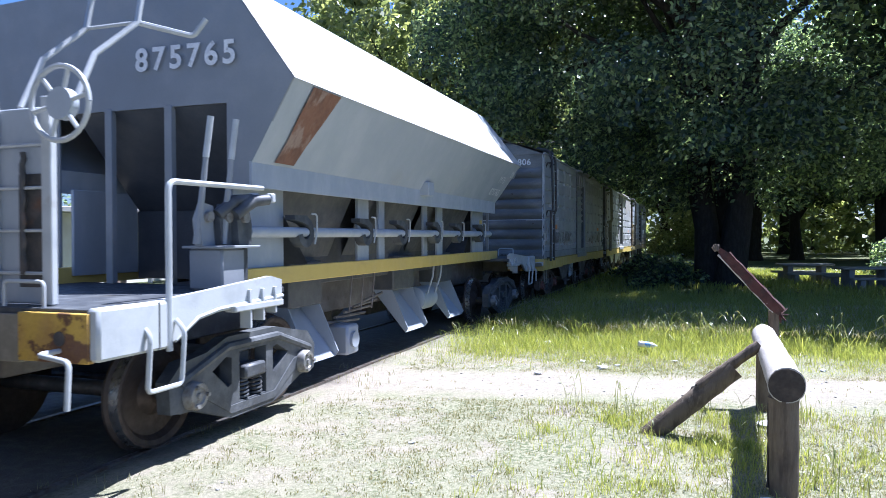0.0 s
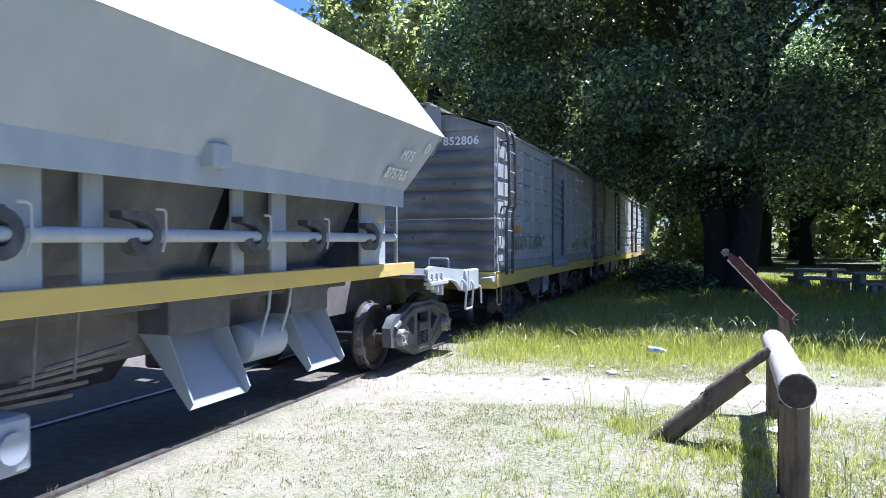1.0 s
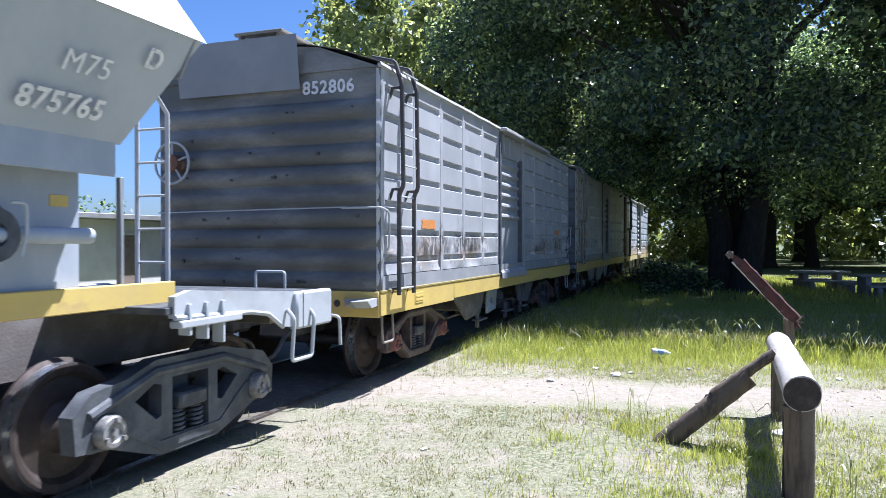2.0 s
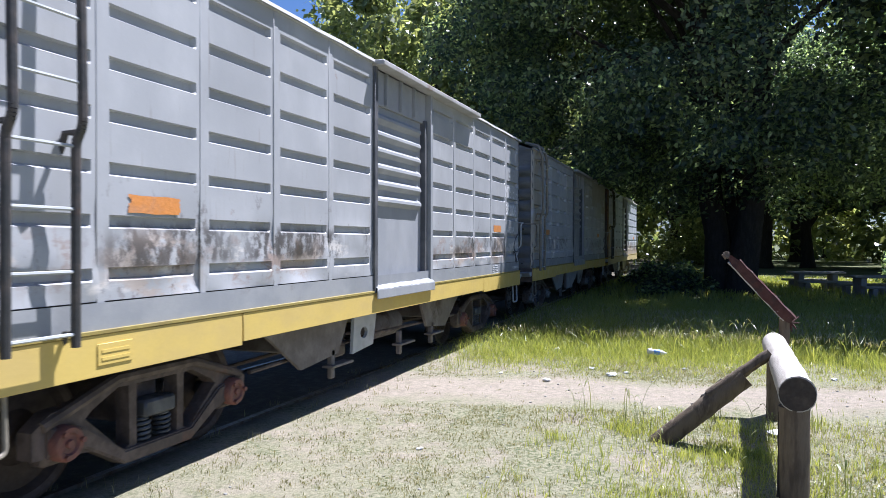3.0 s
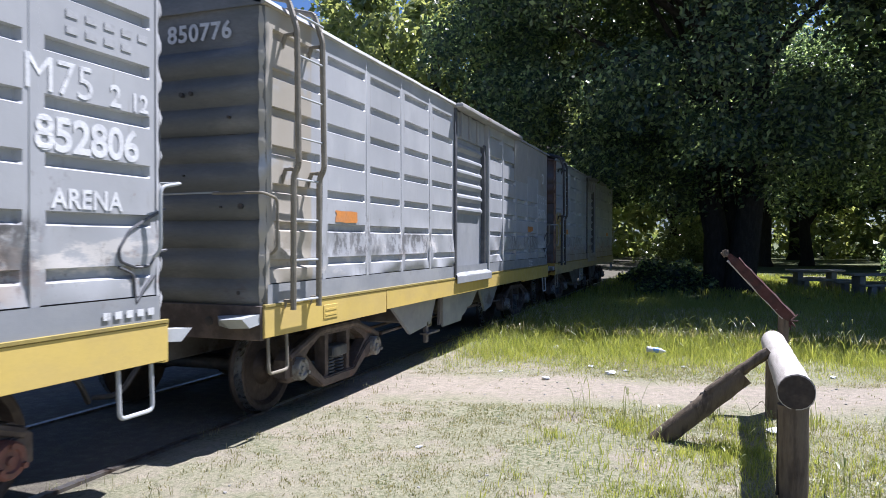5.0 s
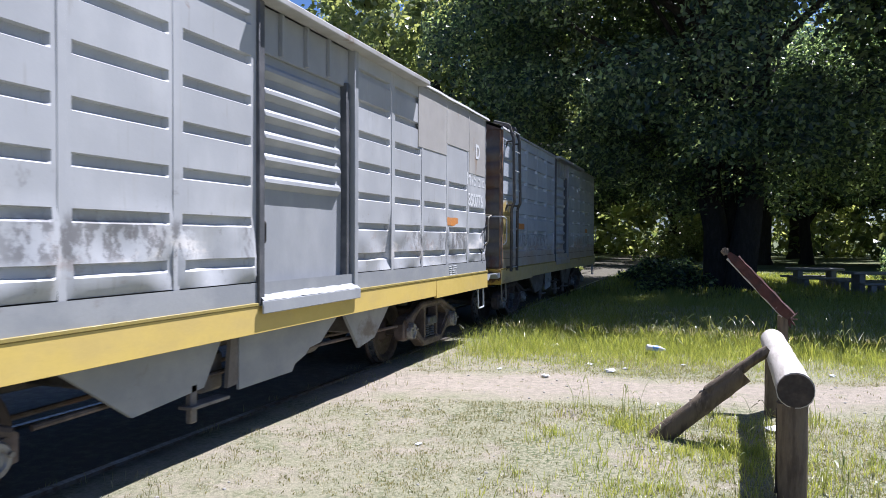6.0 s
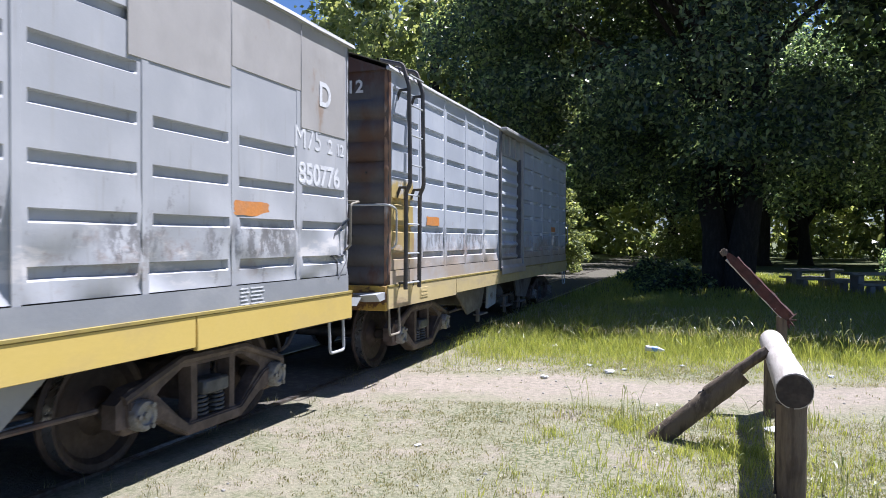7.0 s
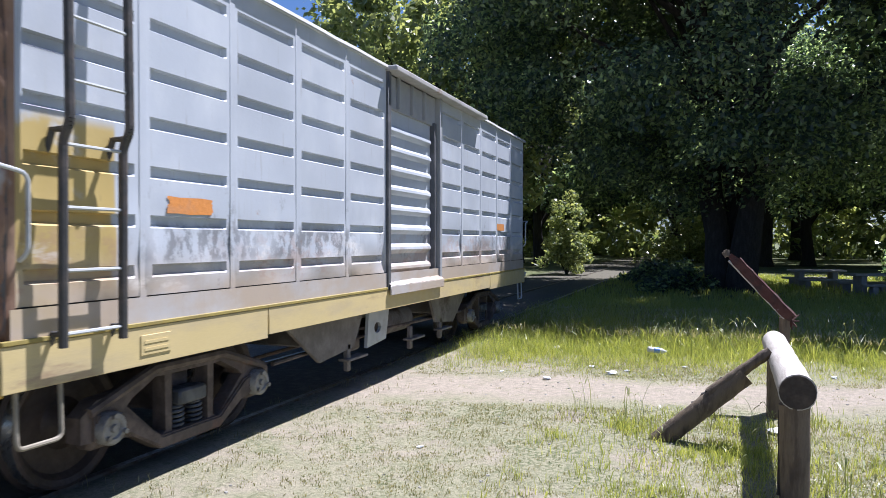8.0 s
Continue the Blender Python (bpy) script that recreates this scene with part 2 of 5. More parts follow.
PATCH = surface("warm_grey_repair_plate", (0.375, 0.362, 0.345), (0.435, 0.422, 0.402), 0.55, 0, 1.8, (1, 1, 0.6), third=(0.31, 0.245, 0.19), t_lo=0.60, t_hi=0.72, t_scale=2.2, bump=0.08, speck=0.06)
SLOT = surface("recess_shade_and_scrawl_grey", (0.075, 0.08, 0.09), (0.13, 0.13, 0.14), 0.6, 0, 4)
ROOF = surface("pale_roof_sheet", (0.400, 0.400, 0.400), (0.320, 0.312, 0.296), 0.6, 0, 2, third=(0.256, 0.208, 0.176), speck=0.06, bump=0.06)
LEDGE = surface("olive_yellow_ledge", (0.30, 0.24, 0.06), (0.24, 0.19, 0.06), 0.6, 0, 4, speck=0.08)
ORANGE = surface("orange_paint_patch", (0.612, 0.255, 0.060), (0.527, 0.246, 0.093), 0.5, 0, 9, third=(0.468, 0.281, 0.170), t_lo=0.6, t_hi=0.75, t_scale=6)
LETTER = surface("white_stencil_paint", (0.72, 0.73, 0.74), (0.60, 0.61, 0.63), 0.6, 0, 12, third=(0.42, 0.43, 0.44), t_lo=0.58, t_hi=0.68, t_scale=9)
WORN_LETTER = surface("nearly_gone_stencil_paint", (0.425, 0.435, 0.45), (0.385, 0.395, 0.412), 0.6, 0, 14, third=(0.36, 0.37, 0.39), t_lo=0.5, t_hi=0.6, t_scale=9)
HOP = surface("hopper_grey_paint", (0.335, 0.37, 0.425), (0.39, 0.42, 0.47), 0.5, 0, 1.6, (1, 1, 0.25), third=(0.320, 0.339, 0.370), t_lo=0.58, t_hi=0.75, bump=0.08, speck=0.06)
# hopper grey toned lighter for the sunlit top, darker for the unlit ends
HOP_TOP = surface("sunlit_hopper_top_tone", (0.47, 0.478, 0.482), (0.52, 0.528, 0.53), 0.4, 0, 1.2, third=(0.405, 0.387, 0.360), t_lo=0.7, t_hi=0.78, bump=0.06, speck=0.06)
HOP_END = surface("shaded_end_grey", (0.205, 0.222, 0.245), (0.245, 0.26, 0.282), 0.55, 0, 1.4, bump=0.1, speck=0.06)
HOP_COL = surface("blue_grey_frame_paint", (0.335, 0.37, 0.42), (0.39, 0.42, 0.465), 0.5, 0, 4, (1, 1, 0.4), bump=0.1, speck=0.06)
# near-black greys that carry the shade of the hopper's recesses and end bay
DEEP = surface("hopper_recess_shade_grey", (0.095, 0.10, 0.108), (0.135, 0.135, 0.135), 0.6, 0, 3)
BAY = surface("bay_shade_blue_grey", (0.05, 0.058, 0.075), (0.07, 0.078, 0.095), 0.6, 0, 2)
RUSTY = surface("bare_rust_patch", (0.205, 0.105, 0.066), (0.140, 0.074, 0.050), 0.8, 0, 7, (1, 1, 0.3), third=(0.290, 0.215, 0.175), t_lo=0.52, t_hi=0.62, t_scale=3)
RUST_CORNER = surface("rust_stained_corner_paint", (0.16, 0.085, 0.05), (0.30, 0.20, 0.13), 0.75, 0, 3, (1, 1, 0.4), third=(0.34, 0.35, 0.36), t_lo=0.55, t_hi=0.65, t_scale=2)
RAIL = surface("worn_rail_steel", (0.180, 0.168, 0.156), (0.108, 0.078, 0.060), 0.4, 0.7, 8)
WOOD = surface("weathered_grey_log", (0.50, 0.47, 0.43), (0.38, 0.345, 0.305), 0.85, 0, 7, (4, 0.5, 4), third=(0.20, 0.165, 0.135), t_lo=0.62, t_hi=0.7, t_scale=3, bump=0.6)
WOOD_BROWN = surface("bark_stripped_post", (0.155, 0.120, 0.082), (0.075, 0.056, 0.040), 0.85, 0, 6, (3, 3, 0.5), third=(0.262, 0.210, 0.150), t_scale=4, bump=0.6)
WOOD_END = surface("shaded_end_and_crack_brown", (0.045, 0.036, 0.03), (0.075, 0.058, 0.046), 0.9, 0, 12)
WOOD_RED = surface("red_brown_split_timber", (0.085, 0.030, 0.022), (0.05, 0.022, 0.017), 0.8, 0, 6, (2, 2, 2), third=(0.26, 0.20, 0.18), t_lo=0.64, t_hi=0.72, t_scale=5, bump=0.7)
BARK = surface("dark_rough_bark", (0.018, 0.016, 0.014), (0.034, 0.03, 0.026), 0.95, 0, 6, (2, 2, 0.5), bump=0.9, fine=14)
STONE = surface("grey_concrete", (0.270, 0.262, 0.247), (0.210, 0.203, 0.188), 0.85, 0, 4)
LITTER = surface("white_crumpled_plastic", (0.640, 0.640, 0.640), (0.560, 0.576, 0.600), 0.4, 0, 8)
BLUE_LABEL = surface("blue_bottle_label", (0.15, 0.3, 0.7), (0.2, 0.35, 0.75), 0.4, 0, 8)
PLASTER = surface("white_plaster_wall", (0.72, 0.71, 0.68), (0.64, 0.62, 0.58), 0.85, 0, 1.5)
BRICKWALL = surface("brown_wall", (0.252, 0.198, 0.162), (0.198, 0.153, 0.126), 0.85, 0, 5)
TIN = surface("grey_roof_tin", (0.36, 0.37, 0.38), (0.30, 0.29, 0.28), 0.5, 0.3, 3)
GLASSY = surface("dark_window_pane", (0.03, 0.035, 0.04), (0.04, 0.045, 0.05), 0.1, 0, 3, bump=0.02)
CAR_PAINT = surface("pale_blue_car_paint", (0.55, 0.60, 0.66), (0.58, 0.63, 0.68), 0.25, 0, 3, bump=0.02)
# few pale leaves among dark bluish ones stand for sun flecks in shade
LEAF = leaf_material("shade_and_fleck_leaves", (0.036, 0.060, 0.057), (0.38, 0.45, 0.24), 0.55, 2.4, (1.8, 1.9, 1.05))
# passes little light; only the unseen crown overhead uses it, to deepen shade
LEAF_TOP = leaf_material("shade_casting_leaves", (0.045, 0.075, 0.040), (0.10, 0.14, 0.06), 0.2)
# leaf colour toned paler for trees and woods in the sun
LEAF_FAR = leaf_material("sunlit_tone_leaves", (0.09, 0.13, 0.07), (0.27, 0.31, 0.18), 0.5)
GRASS = leaf_material("tall_green_grass", (0.145, 0.195, 0.045), (0.32, 0.345, 0.115), 0.45)
GRASS_DRY = leaf_material("short_dry_grass", (0.125, 0.145, 0.058), (0.335, 0.312, 0.195), 0.25)
SEED = leaf_material("pale_grass_heads", (0.315, 0.300, 0.210), (0.413, 0.390, 0.300), 0.3)

STALK = leaf_material("straw_green_stems", (0.11, 0.145, 0.05), (0.21, 0.22, 0.115), 0.35)


# ---- shape helpers ----
def part(name, bm, material, parent, label="", angle=38):
    me = bpy.data.meshes.new(name)
    bm.to_mesh(me)
    bm.free()
    me.materials.append(material)
    for f in me.polygons:
        f.use_smooth = True
    me.set_sharp_from_angle(angle=radians(angle))
    ob = new(name, me)
    if parent:
        ob.parent = parent
    if label:
        ob["label"] = label
    return ob


def box(bm, lo, hi, bevel=0.006, m=None):
    made = bmesh.ops.create_cube(bm, size=1)["verts"]
    lo, hi = Vector(lo), Vector(hi)
    for v in made:
        v.co = Vector(((lo + hi) / 2)[i] + v.co[i] * (hi - lo)[i] for i in range(3))
        if m:
            v.co = m @ v.co
    if bevel:
        edges = list({e for v in made for e in v.link_edges})
        bmesh.ops.bevel(bm, geom=edges, offset=bevel, segments=1, affect="EDGES")
    return bm


def one_box(lo, hi, bevel=0.006, m=None):
    return box(bmesh.new(), lo, hi, bevel, m)


def tube(bm, pts, radii, seg=8, wobble=0.0):
    """A bent round bar through the points, with closed ends."""
    pts = [Vector(p) for p in pts]
    if not isinstance(radii, (list, tuple)):
        radii = [radii] * len(pts)
    rings = []
    side = None
    for i, p in enumerate(pts):
        d = (pts[min(i + 1, len(pts) - 1)] - pts[max(i - 1, 0)]).normalized()
        if side is None:
            side = d.orthogonal().normalized()
        side = (side - d * side.dot(d)).normalized()
        up = d.cross(side)
        ring = []
        for k in range(seg):
            a = 2 * math.pi * k / seg
            r = radii[i] * (1 + wobble * noise.noise(p * 1.7 + Vector((math.cos(a), math.sin(a), 0)) * 1.3))
            ring.append(bm.verts.new(p + (side * math.cos(a) + up * math.sin(a)) * r))
        rings.append(ring)
    for a, b in zip(rings, rings[1:]):
        for k in range(seg):
            bm.faces.new((a[k], a[(k + 1) % seg], b[(k + 1) % seg], b[k]))
    bm.faces.new(rings[0][::-1])
    bm.faces.new(rings[-1])
    return bm


def rounded(pts, r=0.05, n=4):
    """Points of a bar with its corners bent round."""
    pts = [Vector(p) for p in pts]
    out = [pts[0]]
    for a, b, c in zip(pts, pts[1:], pts[2:]):
        p, q = b + (a - b).normalized() * r, b + (c - b).normalized() * r
        out += [p.lerp(b, k / n).lerp(b.lerp(q, k / n), k / n) for k in range(n + 1)]
    return out + [pts[-1]]


def plate(bm, outer, holes, x0, x1):
    """An outline in (y, z) with holes, thick from x0 to x1."""
    edges = []
    for loop in (outer, *holes):
        vs = [bm.verts.new((x0, y, z)) for y, z in loop]
        edges += [bm.edges.new((a, b)) for a, b in zip(vs, vs[1:] + vs[:1])]
    faces = [f for f in bmesh.ops.triangle_fill(bm, use_beauty=True, edges=edges)["geom"] if isinstance(f, bmesh.types.BMFace)]
    got = bmesh.ops.extrude_face_region(bm, geom=faces)["geom"]
    for v in got:
        if isinstance(v, bmesh.types.BMVert):
            v.co.x = x1
    bmesh.ops.recalc_face_normals(bm, faces=bm.faces)
    return bm


def sheet(bm, us, vs, f):
    """A grid of faces through f(u, v)."""
    rows = [[bm.verts.new(f(u, v)) for u in us] for v in vs]
    for a, b in zip(rows, rows[1:]):
        for i in range(len(us) - 1):
            bm.faces.new((a[i], a[i + 1], b[i + 1], b[i]))
    return bm


def lathe(bm, profile, axis_x=True, seg=32):
    """Turns (offset, radius) pairs round the x axis."""
    rings = [[bm.verts.new((o, r * math.cos(2 * math.pi * k / seg), r * math.sin(2 * math.pi * k / seg))) for k in range(seg)] for o, r in profile]
    for a, b in zip(rings, rings[1:]):
        for k in range(seg):
            bm.faces.new((a[k], a[(k + 1) % seg], b[(k + 1) % seg], b[k]))
    bm.faces.new(rings[0][::-1])
    bm.faces.new(rings[-1])
    bmesh.ops.recalc_face_normals(bm, faces=bm.faces)
    return bm


def lettering(text, size, m, parent, name="lettering", gap=1.1):
    cu = bpy.data.curves.new(name, "FONT")
    cu.body, cu.size, cu.extrude, cu.space_character = text, size, 0.0006, gap
    cu.offset = 0.0 if "M" in text else size * 0.026
    tmp = bpy.data.objects.new(name, cu)
    scene.collection.objects.link(tmp)
    me = bpy.data.meshes.new_from_object(tmp.evaluated_get(bpy.context.evaluated_depsgraph_get()))
    bpy.data.objects.remove(tmp)
    me.transform(m)
    me.materials.clear()
    me.materials.append(LETTER)
    ob = new(name, me)
    ob.parent = parent
    return ob


def lay_on(ob, root):
    """Press side lettering onto the dented plates beneath it."""
    verts, faces = [], []
    for c in root.children:
        if c.name.startswith(("side_panel", "patch_plate", "seam_strip")):
            k = len(verts)
            verts += [v.co.copy() for v in c.data.vertices]
            faces += [[i + k for i in f.vertices] for f in c.data.polygons]
    base = min(v.co.x for v in ob.data.vertices)
    tree_of = BVHTree.FromPolygons(verts, faces)
    for v in ob.data.vertices:
        hit = tree_of.ray_cast(Vector((SIDE + 0.3, v.co.y, v.co.z)), Vector((-1, 0, 0)))[0]
        if hit and hit.x > SIDE - 0.03:
            v.co.x += hit.x + 0.003 - base


ON_SIDE = Matrix(((0, 0, 1, 0), (1, 0, 0, 0), (0, 1, 0, 0), (0, 0, 0, 1)))      # reads along +y, faces +x
ON_END = Matrix(((1, 0, 0, 0), (0, 0, -1, 0), (0, 1, 0, 0), (0, 0, 0, 1)))      # reads along +x, faces -y


def group(name, label, category, group_name="wagons of the train"):
    return tagged(new(name), label, category, group_name)


# ---- running gear, shared by all wagons ----
AXLES = []
WHEEL_R = 0.47


def wheelset(parent, y, cap=CAP):
    axle = part("wheelset", lathe(bmesh.new(), [(-1.44, 0.07), (1.12, 0.07)], seg=14), DARK_STEEL, parent)
    for side in (1, -1):
        prof = [(0.80, 0.10), (0.80, WHEEL_R + 0.028), (0.825, WHEEL_R + 0.03), (0.845, WHEEL_R), (0.935, WHEEL_R - 0.006), (0.94, WHEEL_R - 0.03),
                (0.925, WHEEL_R - 0.07), (0.875, WHEEL_R - 0.11), (0.88, 0.19), (0.93, 0.13), (0.95, 0.10)]
        bm = lathe(bmesh.new(), [(o * side + AXIS, r) for o, r in prof], seg=40)
        w = part("wheel", bm, WHEEL, axle, "rusty cast wheel", 30)
        w.data.materials.append(TREAD)
        for f in w.data.polygons:
            c = f.center
            if WHEEL_R - 0.005 < math.hypot(c.y, c.z) and abs(c.x - AXIS) > 0.84:
                f.material_index = 1
        sx = 0.05 if side > 0 else -0.32
        bm = lathe(bmesh.new(), [(1.06 * side + sx, 0.12), (1.19 * side + sx, 0.12), (1.21 * side + sx, 0.106), (1.21 * side + sx, 0.075), (1.195 * side + sx, 0.065), (1.195 * side + sx, 0.03), (1.215 * side + sx, 0.025)], seg=24)
        for k in range(3):
            a = k * 2.0944
            tube(bm, [(1.17 * side + sx, 0.09 * math.cos(a), 0.09 * math.sin(a)), (1.235 * side + sx, 0.09 * math.cos(a), 0.09 * math.sin(a))], 0.02, 6)
        part("bearing_cap", bm, cap, axle, "bolted bearing cap")
    AXLES.append((axle, y))


def spring_bm(x, y, z0, z1, r=0.06):
    n = 5
    return tube(bmesh.new(), [(x + r * math.cos(k * 0.5236), y + r * math.sin(k * 0.5236), z0 + (z1 - z0) * k / (12 * n)) for k in range(12 * n + 1)], 0.014, 6)


def bogie(parent, yc, material, light=None, stout=False, cap=CAP):
    wb = 0.9
    wheelset(parent, yc - wb, cap)
    wheelset(parent, yc + wb, cap)
    frame_ob = part("bogie_bolster", one_box((-1.3, yc - 0.2, 0.42), (1.0, yc + 0.2, 0.72), 0.03), material, parent)
    for side in (1, -1):
        outer = [(-1.12, 0.40), (-1.12, 0.58), (-0.98, 0.68), (-0.72, 0.70), (-0.42, 0.84), (0.42, 0.84), (0.72, 0.70), (0.98, 0.68), (1.12, 0.58), (1.12, 0.40),
                 (0.86, 0.37), (0.62, 0.34), (0.34, 0.17), (-0.34, 0.17), (-0.62, 0.34), (-0.86, 0.37)]
        h1 = [(-0.70, 0.58), (-0.64, 0.63), (-0.40, 0.745), (-0.30, 0.74), (-0.29, 0.30), (-0.35, 0.27)]
        if stout:
            outer = [(-1.16, 0.36), (-1.18, 0.62), (-1.02, 0.76), (-0.70, 0.80), (-0.40, 0.90), (0.40, 0.90), (0.70, 0.84), (1.02, 0.78), (1.18, 0.62), (1.16, 0.36),
                     (0.86, 0.33), (0.55, 0.22), (0.34, 0.15), (-0.34, 0.15), (-0.55, 0.22), (-0.86, 0.33)]
            h1 = [(-0.62, 0.62), (-0.42, 0.72), (-0.34, 0.70), (-0.34, 0.46), (-0.40, 0.44)]
        h2 = [(-y, z) for y, z in h1][::-1]
        h3 = [(-0.22, 0.74), (0.22, 0.74), (0.22, 0.25), (-0.22, 0.25)]
        mv = lambda pts: [(y + yc, z) for y, z in pts]
        x0, x1 = (1.04, 1.17) if side > 0 else (-1.45, -1.32)
        fx = 1.15 if side > 0 else -1.43
        bm = plate(bmesh.new(), mv(outer), [mv(h1), mv(h2), mv(h3)], x0, x1)
        sf = part("side_frame", bm, material, frame_ob, "cast bogie side frame with triangular openings")
        low = [(-1.02, 0.50), (-0.72, 0.46), (-0.56, 0.36), (-0.36, 0.23), (0.36, 0.23), (0.56, 0.36), (0.72, 0.46), (1.02, 0.50)]
        thick = (0.10, 0.075, 0.065, 0.05, 0.05, 0.065, 0.075, 0.10)
        ring = [(y + yc, z + h) for (y, z), h in zip(low, thick)] + [(y + yc, z - h) for (y, z), h in zip(low[::-1], thick[::-1])]
        bm = plate(bmesh.new(), ring, [], fx - 0.03 * side, fx + (0.03 if stout else 0.055) * side)
        bmesh.ops.bevel(bm, geom=[e for e in bm.edges if abs(e.verts[0].co.x - e.verts[1].co.x) < 1e-4 and len(e.link_faces) == 2 and abs(e.link_faces[0].normal.dot(e.link_faces[1].normal)) < 0.5], offset=0.014, segments=2, affect="EDGES")
        part("frame_rib", bm, light or material, frame_ob)
        bm = bmesh.new()
        tube(bm, [(fx + 0.02 * side, yc - 1.05, 0.60), (fx + 0.02 * side, yc - 0.75, 0.70), (fx + 0.02 * side, yc - 0.42, 0.81), (fx + 0.02 * side, yc + 0.42, 0.81), (fx + 0.02 * side, yc + 0.75, 0.70), (fx + 0.02 * side, yc + 1.05, 0.60)], 0.040, 8)
        part("frame_top_rib", bm, light or material, frame_ob)
        for dy in (-0.11, 0.11):
            part("spring", spring_bm(fx - 0.04 * side, yc + dy, 0.27, 0.46), BOGIE_GREY, frame_ob, "coil suspension spring")
        part("bolster_end", one_box((fx - 0.12, yc - 0.17, 0.47), (fx + 0.06, yc + 0.17, 0.60), 0.02), BOGIE_GREY, frame_ob)
        for dy in (-0.9, 0.9):
            part("axle_box", one_box((fx - 0.14, yc + dy - 0.14, 0.33), (fx + 0.02, yc + dy + 0.14, 0.62), 0.03), material, frame_ob)
    for dy in (-0.34, 0.34):
        part("brake_beam", one_box((-0.95, yc + dy - 0.05, 0.36), (0.62, yc + dy + 0.05, 0.46), 0.02), DARK_STEEL, frame_ob)
    return frame_ob


def coupler(parent, y, d):
    bm = box(bmesh.new(), (MID - 0.09, min(y, y + d * 0.4), 0.78), (MID + 0.09, max(y, y + d * 0.4), 0.98), 0.02)
    box(bm, (MID - 0.17, min(y + d * 0.38, y + d * 0.62), 0.74), (MID + 0.14, max(y + d * 0.38, y + d * 0.62), 1.02), 0.05)
    part("coupler", bm, DARK_STEEL, parent, "dark steel knuckle coupler")
    bm = tube(bmesh.new(), rounded([(0.35, y, 0.75), (0.35, y + d * 0.25, 0.70), (0.30, y + d * 0.45, 0.42), (0.12, y + d * 0.58, 0.42)], 0.12), 0.025, 8)
    part("brake_hose", bm, DARK_STEEL, parent, "black rubber brake hose")


def stirrup(parent, y, material, z0=0.93, drop=0.34, w=0.31, x=SIDE - 0.03):
    bm = tube(bmesh.new(), rounded([(x, y, z0 + 0.1), (x + 0.015, y, z0 - drop), (x + 0.015, y + w, z0 - drop), (x, y + w, z0 + 0.1)], 0.05), 0.016, 8)
    part("step", bm, material, parent, "bent steel stirrup step")


# ---- covered wagons ----
LENGTH = 12.25
SILL, DECK, EAVE = 0.93, 1.20, 3.93
ROWS = [1.58 + 0.348 * k for k in range(7)]


def ribbed_panel(y0, y1, z0, z1, rows, seed, dent):
    zs = [(z0, 0.0), (z1, 0.0)]
    for r in rows:
        zs += [(r + 0.050, 0.0), (r + 0.042, 0.045), (r - 0.022, 0.043), (r - 0.042, 0.0), (r - 0.11, 0.0), (r - 0.19, 0.0), (r - 0.25, 0.0)]
    zs = sorted(p for p in zs if z0 <= p[0] <= z1)
    fr = [0, 0.03, 0.075, 0.10, 0.18, 0.26, 0.34, 0.42, 0.5, 0.58, 0.66, 0.74, 0.82, 0.90, 0.925, 0.97, 1]
    depth = dict(zs)

    def at(f, z):
        y = y0 + f * (y1 - y0)
        mask = 1.0 if 0.09 < f < 0.91 else 0.0
        low = max(0.0, min(1.0, (2.15 - z) / 0.5))
        big = noise.noise((y * 1.9 + seed, z * 2.3, seed)) * 0.022 * dent * low + noise.noise((y * 4.1 + seed, z * 5.0, seed)) * 0.006 * dent * low + noise.noise((y * 0.8, z * 0.9, seed * 3)) * 0.007
        edge = min(1.0, f / 0.05, (1 - f) / 0.05, (z - z0) / 0.08)
        return Vector((SIDE - depth[z] * mask + big * edge, y, z))
    return sheet(bmesh.new(), fr, [z for z, _ in zs], at)


